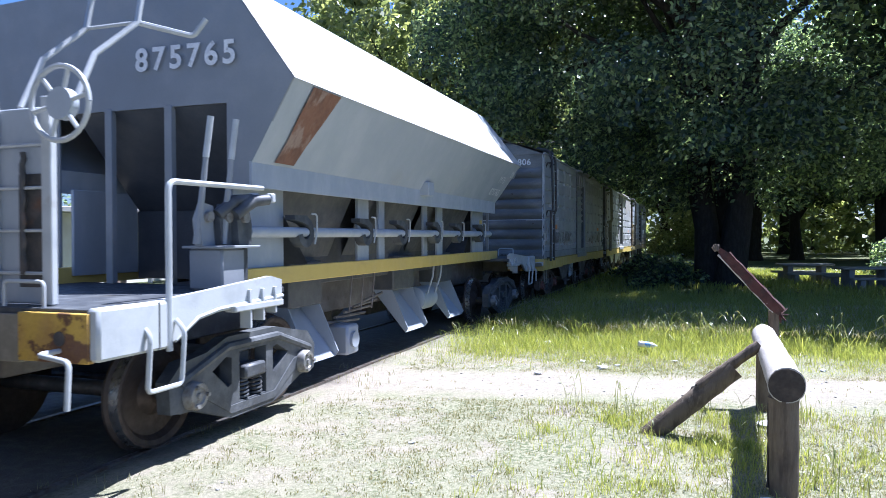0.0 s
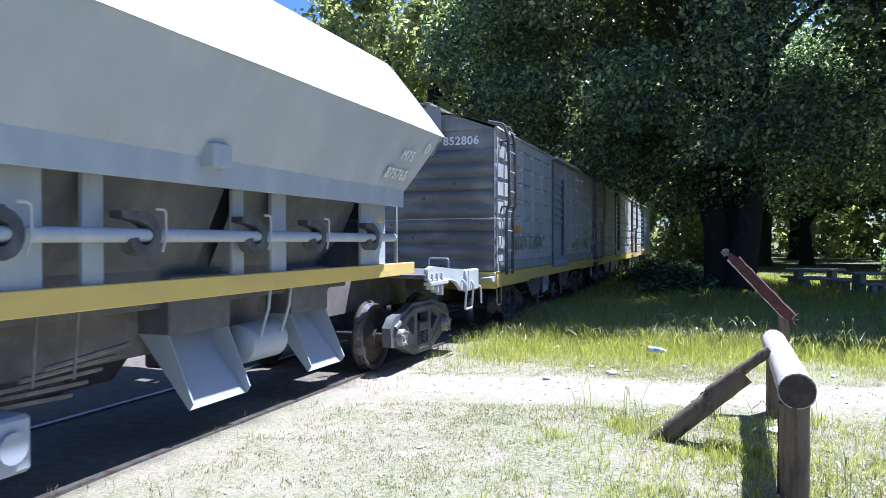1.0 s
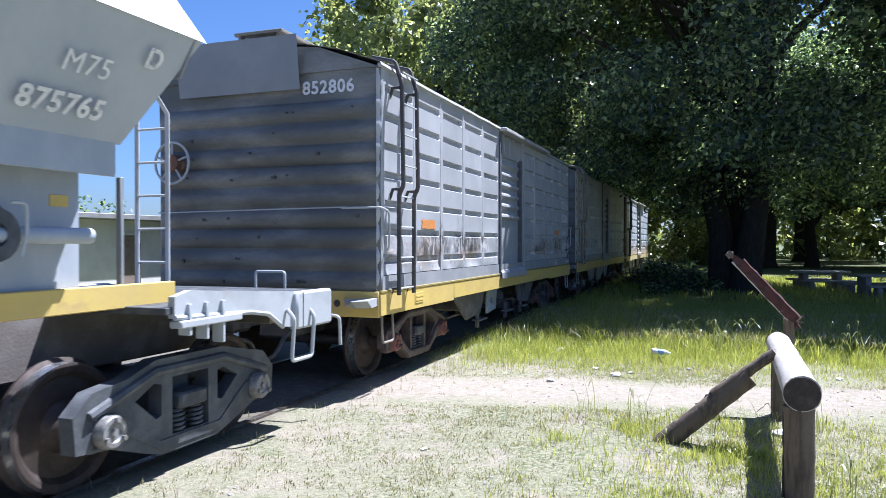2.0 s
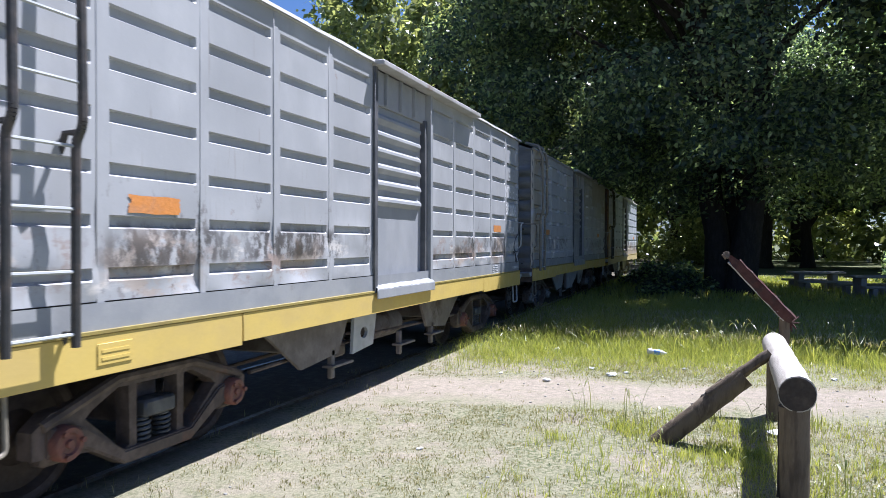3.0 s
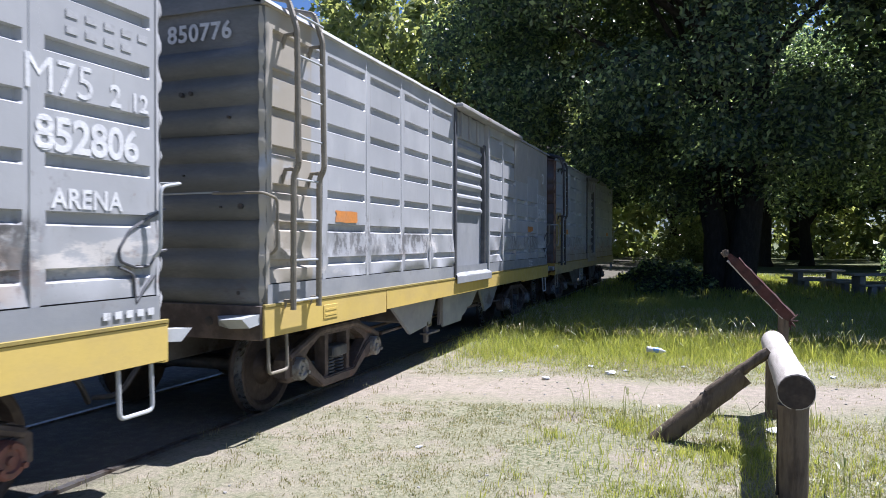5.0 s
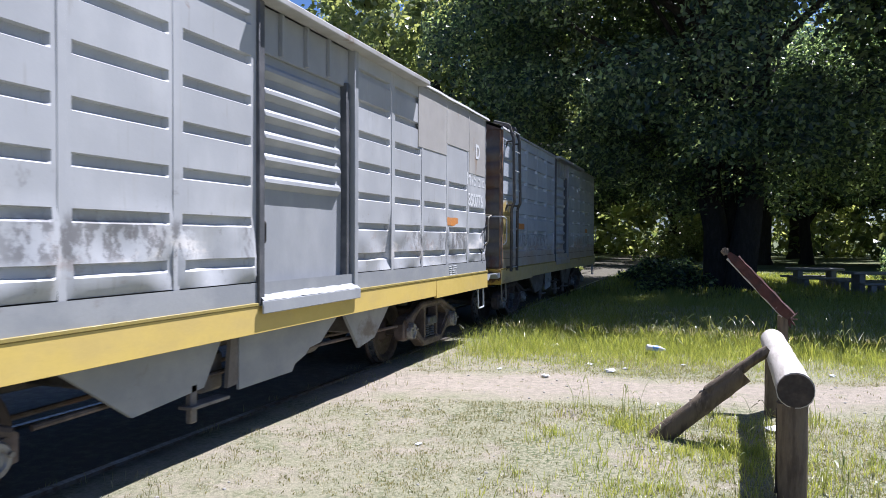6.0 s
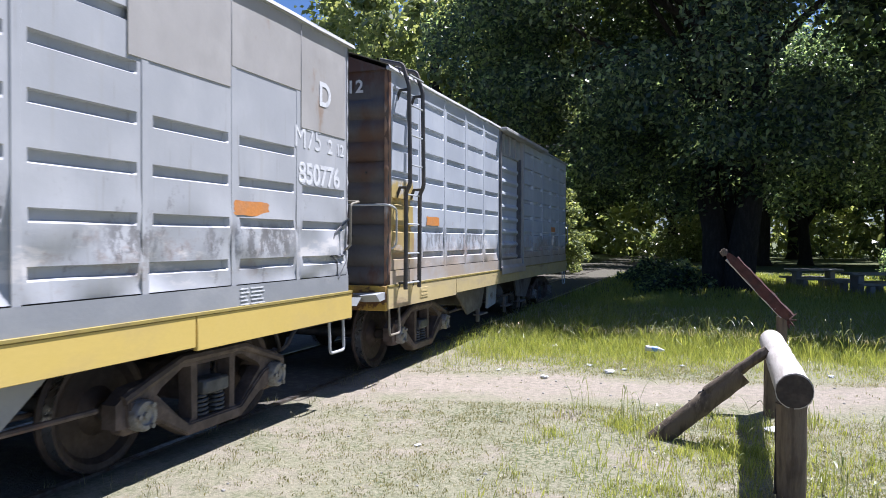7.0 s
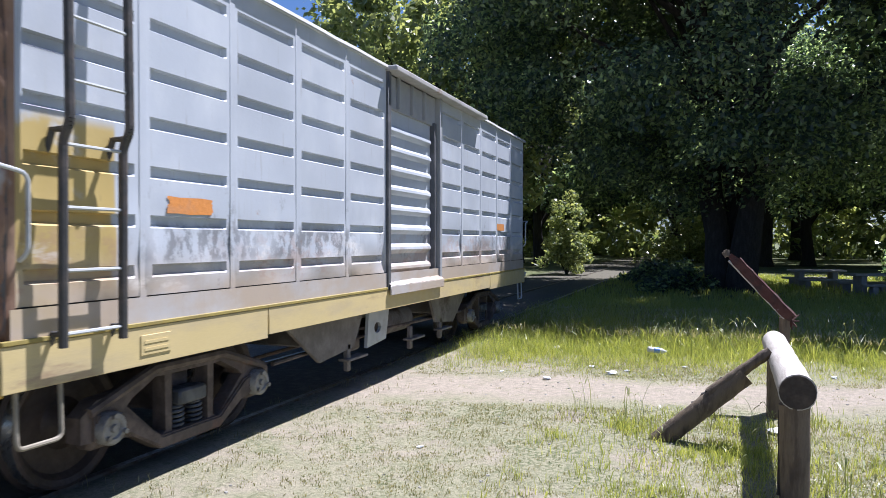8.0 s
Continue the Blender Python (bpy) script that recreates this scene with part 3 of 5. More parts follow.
def boxcar(kind, number, label, ladder_material, sill_material, rows_of=lambda i: ROWS, full_door=False, dent=1.0, brake=False):
    root = group("boxcar", label, "freight wagon")
    paint, end = SIDE_PAINT[kind], END_PAINT[kind]
    # shell behind the panels
    part("body", one_box((FAR + 0.02, 0.07, 0.95), (SIDE - 0.11, LENGTH - 0.07, EAVE - 0.02), 0.01), DARK_STEEL, root)
    part("far_side", one_box((FAR, 0.05, DECK), (FAR + 0.018, LENGTH - 0.05, EAVE), 0.004), paint, root)
    pitch = (5.17 - 0.08) / 5
    for half, start in ((0, 0.08), (1, 7.08)):
        for i in range(5):
            y0 = start + i * pitch
            idx = half * 5 + i
            part("side_panel", ribbed_panel(y0, y0 + pitch, DECK + 0.213, EAVE, rows_of(idx), idx * 3.7 + len(number) + ord(kind) * 5, dent), paint, root)
            if i:
                part("seam_strip", one_box((SIDE - 0.01, y0 - 0.035, DECK + 0.2), (SIDE + 0.005, y0 + 0.035, EAVE - 0.03), 0.003), paint, root)
    # lower band, the yellow sill, in two lengths, and its stepped lower edge
    part("lower_band", sheet(bmesh.new(), [0.06 + k * 0.303 for k in range(41)], [DECK + 0.03, DECK + 0.07, DECK + 0.15, DECK + 0.205], lambda y, z: Vector((SIDE + 0.012 + 0.006 * noise.noise((y * 1.1, z * 2, ord(kind))), y, z))), paint if kind == "c" else BAND, root)
    for a, b in ((0.0, 2.6), (2.62, LENGTH - 2.62), (LENGTH - 2.6, LENGTH)):
        low = SILL if a != 2.62 else SILL + 0.03
        part("sill_plate", one_box((SIDE - 0.02, a, low), (SIDE + 0.022, b, DECK), 0.004), sill_material, root, "yellow painted side sill")
    part("sill_ledge", one_box((SIDE - 0.01, 0.0, DECK + 0.002), (SIDE + 0.03, LENGTH, DECK + 0.03), 0.004), LEDGE, root)
    part("far_sill", one_box((FAR - 0.02, 0, SILL), (FAR + 0.02, LENGTH, DECK), 0.004), sill_material, root)
    # corrugated ends
    for y, d in ((0.0, 1), (LENGTH, -1)):
        zs = [1.2 + 2.35 * k / 84 for k in range(85)] + [3.62, 3.7, 3.93]
        xs = [FAR + (SIDE - FAR) * k / 18 for k in range(19)]

        def wave(x, z, y=y, d=d):
            w = abs(math.sin((z - 1.2) / 2.35 * math.pi * 9)) if z < 3.55 else 0.0
            fade = min(1.0, (SIDE - x) / 0.12, (x - FAR) / 0.12)
            return Vector((x, y + d * (0.055 - 0.075 * w ** 0.7 * fade + 0.03 * noise.noise((x * 1.1, z * 0.9, ord(kind) + y)) + 0.01 * noise.noise((x * 4, z * 3, ord(kind)))), z))
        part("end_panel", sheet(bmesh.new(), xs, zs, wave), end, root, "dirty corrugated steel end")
        if d > 0:
            rr = np.random.default_rng(ord(kind))
            bm = bmesh.new()
            for _ in range(26):
                px, row = rr.uniform(-1.5, 1.3), int(rr.integers(0, 9))
                pz = 1.2 + 2.35 * (row + 0.5) / 9 + rr.normal(0, 0.02)
                tube(bm, [(px, -0.04, pz), (px, 0.03, pz)], float(rr.uniform(0.010, 0.026)), 7)
            tagged(part("bolt_holes", bm, DARK_STEEL, root), kind="stuff")
        part("end_gable", plate(bmesh.new(), [(FAR, 3.90), (-1.0, 4.20), (MID, 4.29), (0.66, 4.20), (SIDE, 3.90)], [], 0, 0.02), end, root).data.transform(Matrix.Translation((0, y + d * 0.03, 0)) @ Matrix.Rotation(-math.pi / 2, 4, "Z"))
        part("end_beam", one_box((FAR, y + d * 0.0 - 0.03, SILL - 0.02), (SIDE, y + 0.03, DECK + 0.02), 0.006), {"a": YELLOW, "b": BOGIE, "c": YELLOW_RUST}[kind], root, "weathered end beam")
        part("coupler_pocket", one_box((MID - 0.26, y - 0.05, SILL - 0.1), (MID + 0.26, y + 0.05, DECK - 0.02), 0.02), DARK_STEEL, root)
        part("drain_hole", tube(bmesh.new(), [(0.93, y - 0.035, 1.07), (0.93, y + 0.035, 1.07)], 0.045, 12), DARK_STEEL, root)
        bm = bmesh.new()
        vs = [(SIDE - 0.01, y, 1.15), (SIDE - 0.01, y - d * 0.30, 1.13), (SIDE - 0.20, y - d * 0.34, 1.12), (SIDE - 0.45, y - d * 0.04, 1.12)]
        top = [bm.verts.new(v) for v in vs]
        bot = [bm.verts.new((v[0], v[1] * 0.6 + y * 0.4, v[2] - 0.09)) for v in vs]
        bm.faces.new(top), bm.faces.new(bot[::-1])
        for k in range(4):
            bm.faces.new((top[k], bot[k], bot[(k + 1) % 4], top[(k + 1) % 4]))
        bmesh.ops.recalc_face_normals(bm, faces=bm.faces)
        part("corner_bracket", bm, WHITE_STEEL, root, "pale steel corner bracket")
        coupler(root, y, -d)
        # corner post with a rippled edge, handhold and step
        part("corner_post", sheet(bmesh.new(), [0, 0.35, 0.7, 1.0], [DECK + 0.02 + k * 0.0545 for k in range(50)], lambda u, z, y=y, d=d: Vector((SIDE + 0.006 - 0.05 * u * u + 0.008 * math.sin(z * 24) * u, y + d * (0.10 - 0.09 * u - 0.02 * u * u * math.sin(z * 24)), z))), RUST_CORNER if kind == "c" else paint, root)
        hy = y + d * 0.13
        bm = tube(bmesh.new(), rounded([(SIDE - 0.45, y - d * 0.10, 2.22), (SIDE + 0.07, y - d * 0.10, 2.22), (SIDE + 0.07, hy, 2.18), (SIDE + 0.07, hy, 1.72), (SIDE, hy, 1.68)], 0.06), 0.013, 8)
        part("handhold", bm, WHITE_STEEL if kind != "b" else OLIVE_STEEL, root, "bent steel corner handhold")
        stirrup(root, y + d * 0.12 - (0.31 if d < 0 else 0), WHITE_STEEL if d < 0 else OLIVE_STEEL)
    # roof
    ys = [-0.03 + k * (LENGTH + 0.06) / 48 for k in range(49)]
    part("roof", sheet(bmesh.new(), ys, [-1.52, -1.5, -1.0, -0.5, 0, 0.5, 1.0, 1.5, 1.52], lambda y, x: Vector((MID + x * 1.11, y, (3.90 if abs(x) > 1.51 else 3.945 + 0.37 * (1 - (x / 1.5) ** 2)) + 0.008 * noise.noise((x, y * 2, 4))))), ROOF, root, "pale weathered roof sheet")
    part("eave_strip", one_box((SIDE - 0.02, 0, EAVE - 0.035), (SIDE + 0.03, LENGTH, EAVE + 0.012), 0.004), paint, root)
    bm = box(bmesh.new(), (MID - 0.35, -0.08, 4.42), (MID + 0.35, LENGTH + 0.08, 4.46), 0.004)
    for y in (-0.06, LENGTH - 0.02):
        box(bm, (MID - 0.30, y, 4.25), (MID - 0.26, y + 0.08, 4.43), 0.004)
        box(bm, (MID + 0.26, y, 4.25), (MID + 0.30, y + 0.08, 4.43), 0.004)
    part("running_board", bm, OLIVE_STEEL, root, "roof running board")
    # sliding door
    # left post and right-hand strip near black, as shadow in the door recess
    for y in (5.17, 7.0):
        part("door_post", one_box((SIDE - 0.10, y, DECK), (SIDE + 0.035, y + 0.085, EAVE - 0.03), 0.006), SLOT if y < 6 else DOOR, root)
    part("door_recess_shade", one_box((SIDE - 0.11, 6.89, DECK + 0.08), (SIDE - 0.01, 6.96, 3.50), 0.006), SLOT, root)
    zs = [(1.30, 0), (1.34, 0), (3.40, 0), (3.48, 0)]
    tops = [2.28 + 0.2 * k for k in range(6)] if not full_door else [1.42 + 0.25 * k for k in range(8)]
    for z in tops:
        zs += [(z - 0.035, 0.0), (z - 0.015, 0.03), (z + 0.02, 0.06), (z + 0.055, 0.055), (z + 0.10, 0.0)]
    zs.sort()
    dep = dict(zs)
    bm = sheet(bmesh.new(), [5.25, 5.31, 5.36, 5.6, 5.9, 6.2, 6.5, 6.78, 6.83, 6.90], [z for z, _ in zs], lambda y, z: Vector((SIDE - 0.085 + dep[z] * (1 if 5.33 < y < 6.81 else 0) + 0.012 * noise.noise((y * 1.5, z * 1.5, ord(kind) + 9)), y, z)))
    door = part("sliding_door", bm, DOOR if not full_door else paint, root, "grey sliding door with pressed horizontal ribs")
    if not full_door:
        bm = tube(bmesh.new(), rounded([(SIDE - 0.08, 5.36, 1.95), (SIDE - 0.03, 5.36, 1.95), (SIDE - 0.03, 5.36, 1.75), (SIDE - 0.08, 5.36, 1.75)], 0.03), 0.01, 6)
        part("door_handle", bm, DARK_STEEL, door)
    bm = sheet(bmesh.new(), [5.2 + 1.86 * k / 24 for k in range(25)], [0, 0.3, 0.6, 1.0], lambda y, u: Vector((SIDE - 0.08 + 0.15 * u, y, 1.385 - 0.14 * u + 0.020 * noise.noise((y * 4, u * 3, 1)) * (1 - 0.6 * u) + 0.010 * noise.noise((y * 13, u * 7, 4)))))
    part("door_sill", bm, DOOR if not full_door else paint, root, "bent battered door sill")
    part("sill_lip", one_box((SIDE + 0.052, 5.18, 1.13), (SIDE + 0.072, 7.08, 1.245), 0.008), DOOR if not full_door else paint, root)
    bm = box(bmesh.new(), (SIDE - 0.10, 5.255, 3.46), (SIDE - 0.05, 6.995, EAVE - 0.05), 0.006)
    for y in (5.6, 6.05, 6.5):
        box(bm, (SIDE - 0.05, y, 3.48), (SIDE - 0.005, y + 0.035, EAVE - 0.05), 0.004)
    part("door_header", bm, DOOR, root)
    part("door_track", one_box((SIDE - 0.02, 5.15, EAVE - 0.06), (SIDE + 0.16, 9.0, EAVE + 0.005), 0.01), ROOF, root, "overhanging door track")
    # ladder
    ly = (0.33, 0.80)
    ladder = None
    for y in ly:
        pts = rounded([(SIDE + 0.11, y, 1.16), (SIDE + 0.115, y, 2.40), (SIDE + 0.17, y, 2.50), (SIDE + 0.15, y, 3.75), (SIDE + 0.06, y, 4.02), (SIDE - 0.25, y, 4.1)], 0.04)
        bm = bmesh.new()
        for a, b in zip(pts, pts[1:]):
            if (b - a).length > 1e-5:
                tube(bm, [a, b], 0.029, 8)
        ob = part("ladder" if ladder is None else "stile", bm, ladder_material, ladder or root, "" if ladder else "steel side ladder with thin rungs")
        ladder = ladder or ob
        for z in (1.24, 2.46, 3.7):
            bm = tube(bmesh.new(), [(SIDE - 0.02, y, z - 0.13), (SIDE + 0.03, y, z), (SIDE + 0.12, y, z)], 0.022, 6)
            part("ladder_bracket", bm, ladder_material, ladder)
    for k in range(8):
        z = 1.24 + k * 0.378
        x = SIDE + (0.112 if z < 2.42 else 0.158)
        part("rung", tube(bmesh.new(), [(x, ly[0], z), (x, ly[1], z)], 0.012, 6), WHITE_STEEL, ladder)
    # marks
    for y, z in ((1.38, 2.06), (LENGTH - (1.92 if kind == "a" else 2.08), 2.06)):
        ends = np.random.default_rng(int(y * 100)).normal(0, 0.010, (9, 2))
        bm = sheet(bmesh.new(), [0, 0.25, 0.5, 0.75, 1], range(9), lambda u, k: Vector((SIDE + 0.006, y - 0.03 + ends[k][0] + u * (0.50 + ends[k][1] - ends[k][0]), z - 0.063 + 0.0155 * k + 0.004 * math.sin(u * 9 + k))))
        part("orange_marking", bm, ORANGE, root, "orange painted rectangle")
    bm = box(bmesh.new(), (SIDE + 0.02, 1.05, 1.0), (SIDE + 0.03, 1.35, 1.14), 0.002)
    for k in range(2):
        box(bm, (SIDE + 0.03, 1.08, 1.03 + 0.05 * k), (SIDE + 0.034, 1.32, 1.05 + 0.05 * k), 0)
    part("data_plate", bm, sill_material, root)
    lettering(number, 0.22, Matrix.Translation((0.42, 0.03, 3.64)) @ ON_END, root, "end_number")
    if kind in "ab":
        for word, dy, size in (("M75", 0.0, 0.30), ("2", 0.66, 0.20), ("12", 0.84, 0.17)):
            lay_on(lettering(word, size, Matrix.Translation((SIDE + 0.008, LENGTH - 1.18 + dy, 2.69 if kind == "a" else 2.69)) @ ON_SIDE, root, "class_lettering", 1.0), root)
        lay_on(lettering(number, 0.29, Matrix.Translation((SIDE + 0.008, LENGTH - 1.10, 2.345)) @ ON_SIDE, root, "number_lettering", 0.96), root)
    if kind == "a":
        lay_on(lettering("ARENA", 0.17, Matrix.Translation((SIDE + 0.012, LENGTH - 0.98, 2.0)) @ ON_SIDE, root, "load_lettering", 1.05), root)
        for k in range(5):
            part("small_lettering", one_box((SIDE + 0.0175, LENGTH - 0.60 + 0.10 * k, 1.275), (SIDE + 0.0195, LENGTH - 0.54 + 0.10 * k, 1.325), 0), LETTER, root)
    if kind in "ab":
        hook = [(12.24, 2.03), (12.06, 1.95), (11.90, 1.87), (11.80, 1.74), (11.81, 1.66), (11.96, 1.61), (12.08, 1.62), (12.16, 1.72), (12.25, 1.73)]
        tail = [(11.80, 1.62), (11.93, 1.57), (11.95, 1.36), (12.05, 1.48), (12.13, 1.55)]
        for line in (hook, tail):
            part("painted_scrawl", tube(bmesh.new(), rounded([(SIDE + 0.004, y, z) for y, z in line], 0.03), 0.011, 6), SLOT, root, "dark scrawled line on the paint")
        for k in range(5):
            for a, w in ((10.20, 0.13), (10.35, 0.21)):
                part("small_lettering", one_box((SIDE + 0.0175, a + 0.01 * (k % 2), 1.235 + 0.033 * k), (SIDE + 0.0200, a + w - 0.02 * (k % 3), 1.247 + 0.033 * k), 0), LETTER, root)
        for z, n in ((3.175, 5), (3.075, 4)) if kind == "a" else ():
            for k in range(n):
                lay_on(part("worn_lettering", one_box((SIDE + 0.006, 11.38 + 0.15 * k, z), (SIDE + 0.008, 11.47 + 0.15 * k, z + 0.05), 0), WORN_LETTER, root), root)
    if kind == "b":
        for y0, z0, y1 in ((8.95, 3.05, 10.1), (10.1, 3.23, 11.2), (11.2, 2.88, 12.12)):
            part("patch_plate", one_box((SIDE + 0.0, y0, z0), (SIDE + 0.008, y1 - 0.01, EAVE - 0.05), 0.003), PATCH, root, "plain welded repair plate")
        lay_on(lettering("D", 0.34, Matrix.Translation((SIDE + 0.008, LENGTH - 0.72, 3.16)) @ ON_SIDE, root, "class_letter"), root)
    if brake:
        bm = bmesh.new()
        ring = [(-1.45 + 0.27 * math.cos(k * 0.2618), -0.13, 2.85 + 0.27 * math.sin(k * 0.2618)) for k in range(25)]
        tube(bm, ring, 0.018, 6)
        w = part("brake_wheel", bm, WHITE_STEEL, root, "spoked hand brake wheel")
        for k in range(5):
            a = k * 1.2566 + 0.3
            part("spoke", tube(bmesh.new(), [(-1.45, -0.13, 2.85), (-1.45 + 0.27 * math.cos(a), -0.13, 2.85 + 0.27 * math.sin(a))], 0.014, 6), WHITE_STEEL, w)
        part("hub", tube(bmesh.new(), [(-1.45, 0.05, 2.85), (-1.45, -0.16, 2.85)], 0.11, 14), RUSTY, w)
    if kind == "a":
        bm = sheet(bmesh.new(), [-1.4, -0.8, -0.2, 0.42], [0, 0.1, 0.5, 1], lambda x, v: Vector((x, -0.03 - 0.09 * v + 0.012 * noise.noise((x * 2, v * 2, 3)), 3.70 + 0.66 * v)))
        part("bent_end_plate", bm, HOP_END, root, "smooth bent plate over the wagon end")
    part("end_rail", tube(bmesh.new(), [(-1.7, -0.09, 2.2), (SIDE - 0.4, -0.09, 2.23)], 0.008, 6), WHITE_STEEL, root)
    # underframe
    part("centre_sill", one_box((MID - 0.25, 0.3, 0.58), (MID + 0.25, LENGTH - 0.3, 0.95), 0.02), UNDER, root)
    if kind == "b":
        part("underframe_plate", plate(bmesh.new(), [(5.15, 0.94), (5.15, 0.46), (6.02, 0.47), (6.08, 0.54), (6.28, 0.60), (6.36, 0.66), (6.60, 0.69), (6.70, 0.76), (6.98, 0.94)], [], 1.29, 1.32), BAND, root, "grey plate with a torn lower edge")
    for a, b, c, e in ((3.25, 5.0, 4.75, 3.95), (LENGTH - 3.25, LENGTH - 5.0, LENGTH - 4.75, LENGTH - 3.95) if kind != "b" else (7.22, 8.55, 8.05, 7.62)):
        part("gusset", plate(bmesh.new(), [(a, 0.95), (b, 0.95), (c, 0.55), (e, 0.48)], [], 1.22, 1.26), UNDER if kind != "b" else BAND, root, "dusty triangular underframe plate")
        part("cross_bearer", one_box((-1.6, (a + b) / 2 - 0.08, 0.62), (1.22, (a + b) / 2 + 0.08, 0.95), 0.02), UNDER, root)
    for y in (4.55, 6.45, LENGTH - 4.6) if kind != "b" else (4.55,):
        part("step_bracket", box(box(bmesh.new(), (1.16, y, 0.40), (1.30, y + 0.5, 0.43), 0.005), (1.20, y + 0.04, 0.28), (1.26, y + 0.12, 0.60), 0.01), UNDER, root)
    part("pulling_plate", plate(bmesh.new(), [(5.05, 0.95), (5.65, 0.95), (5.55, 0.55), (5.00, 0.50)], [[(5.3 + 0.1 * math.cos(k * 0.6283), 0.72 + 0.07 * math.sin(k * 0.6283)) for k in range(10)]], 1.27, 1.31), WHITE_STEEL if kind != "b" else UNDER, root, "pale plate with a round hole")
    part("air_reservoir", tube(bmesh.new(), [(0.85, 6.3, 0.66), (0.85, 6.36, 0.66), (0.85, 7.1, 0.66), (0.85, 7.16, 0.66)], [0.12, 0.19, 0.19, 0.12], 18), UNDER, root)
    part("equipment_box", one_box((0.7, 4.9, 0.45), (1.12, 5.2, 0.8), 0.03), UNDER, root)
    for x, z in ((1.15, 0.58), (0.6, 0.52)):
        part("brake_pipe", tube(bmesh.new(), [(x, 3.2, z), (x, 6.0, z + 0.05), (x, 9.0, z)], 0.022, 8), BOGIE, root)
    cap = CAP_RED if kind == "a" else CAP
    bogie(root, 1.97, BOGIE, cap=cap)
    bogie(root, LENGTH - 1.97, BOGIE, cap=cap)
    return root


# ---- hopper wagon ----
HOP_LEN = 13.45


def hook_bracket(y):
    bm = bmesh.new()
    turns = [math.radians(75 - 22 * k) for k in range(12)]
    arc = [(y + 0.165 * math.cos(a), 1.85 + 0.165 * math.sin(a)) for a in turns] + [(y + 0.078 * math.cos(a), 1.85 + 0.078 * math.sin(a)) for a in turns[::-1]]
    arc += [(y - 0.04, 1.95), (y - 0.24, 1.98), (y - 0.24, 2.03), (y + 0.02, 2.03)]
    plate(bm, arc, [], 1.08, 1.20)
    return bm


def chute(parent, y0, y1):
    """An open trough that slopes out over the near rail."""
    bm = bmesh.new()
    top, bot = Vector((0.25, 0, 1.02)), Vector((0.86, 0, 0.30))
    n = Vector((0.76, 0, 0.65)).normalized() * 0.012
    for a, b in ((y0, y1),):
        vs = [Vector((top.x, a, top.z)), Vector((top.x, b, top.z)), Vector((bot.x, b, bot.z)), Vector((bot.x, a, bot.z))]
        f = [bm.verts.new(v) for v in vs]
        g = [bm.verts.new(v - n) for v in vs]
        bm.faces.new(f), bm.faces.new(g[::-1])
        for k in range(4):
            bm.faces.new((f[k], g[k], g[(k + 1) % 4], f[(k + 1) % 4]))
    bmesh.ops.recalc_face_normals(bm, faces=bm.faces)
    c = part("discharge_chute", bm, HOP, parent, "open grey discharge chute")
    for y in (y0, y1):
        bm = bmesh.new()
        ys = (y - 0.008, y + 0.008)
        prof = [(0.25, 1.02), (0.86, 0.30), (0.90, 0.36), (0.62, 0.98)]
        a = [bm.verts.new((x, ys[0], z)) for x, z in prof]
        b = [bm.verts.new((x, ys[1], z)) for x, z in prof]
        bm.faces.new(a), bm.faces.new(b[::-1])
        for k in range(4):
            bm.faces.new((a[k], b[k], b[(k + 1) % 4], a[(k + 1) % 4]))
        bmesh.ops.recalc_face_normals(bm, faces=bm.faces)
        part("chute_cheek", bm, HOP, c)
    part("chute_throat", one_box((-0.3, y0 - 0.02, 0.95), (0.66, y1 + 0.02, 1.5), 0.02), DEEP, c)


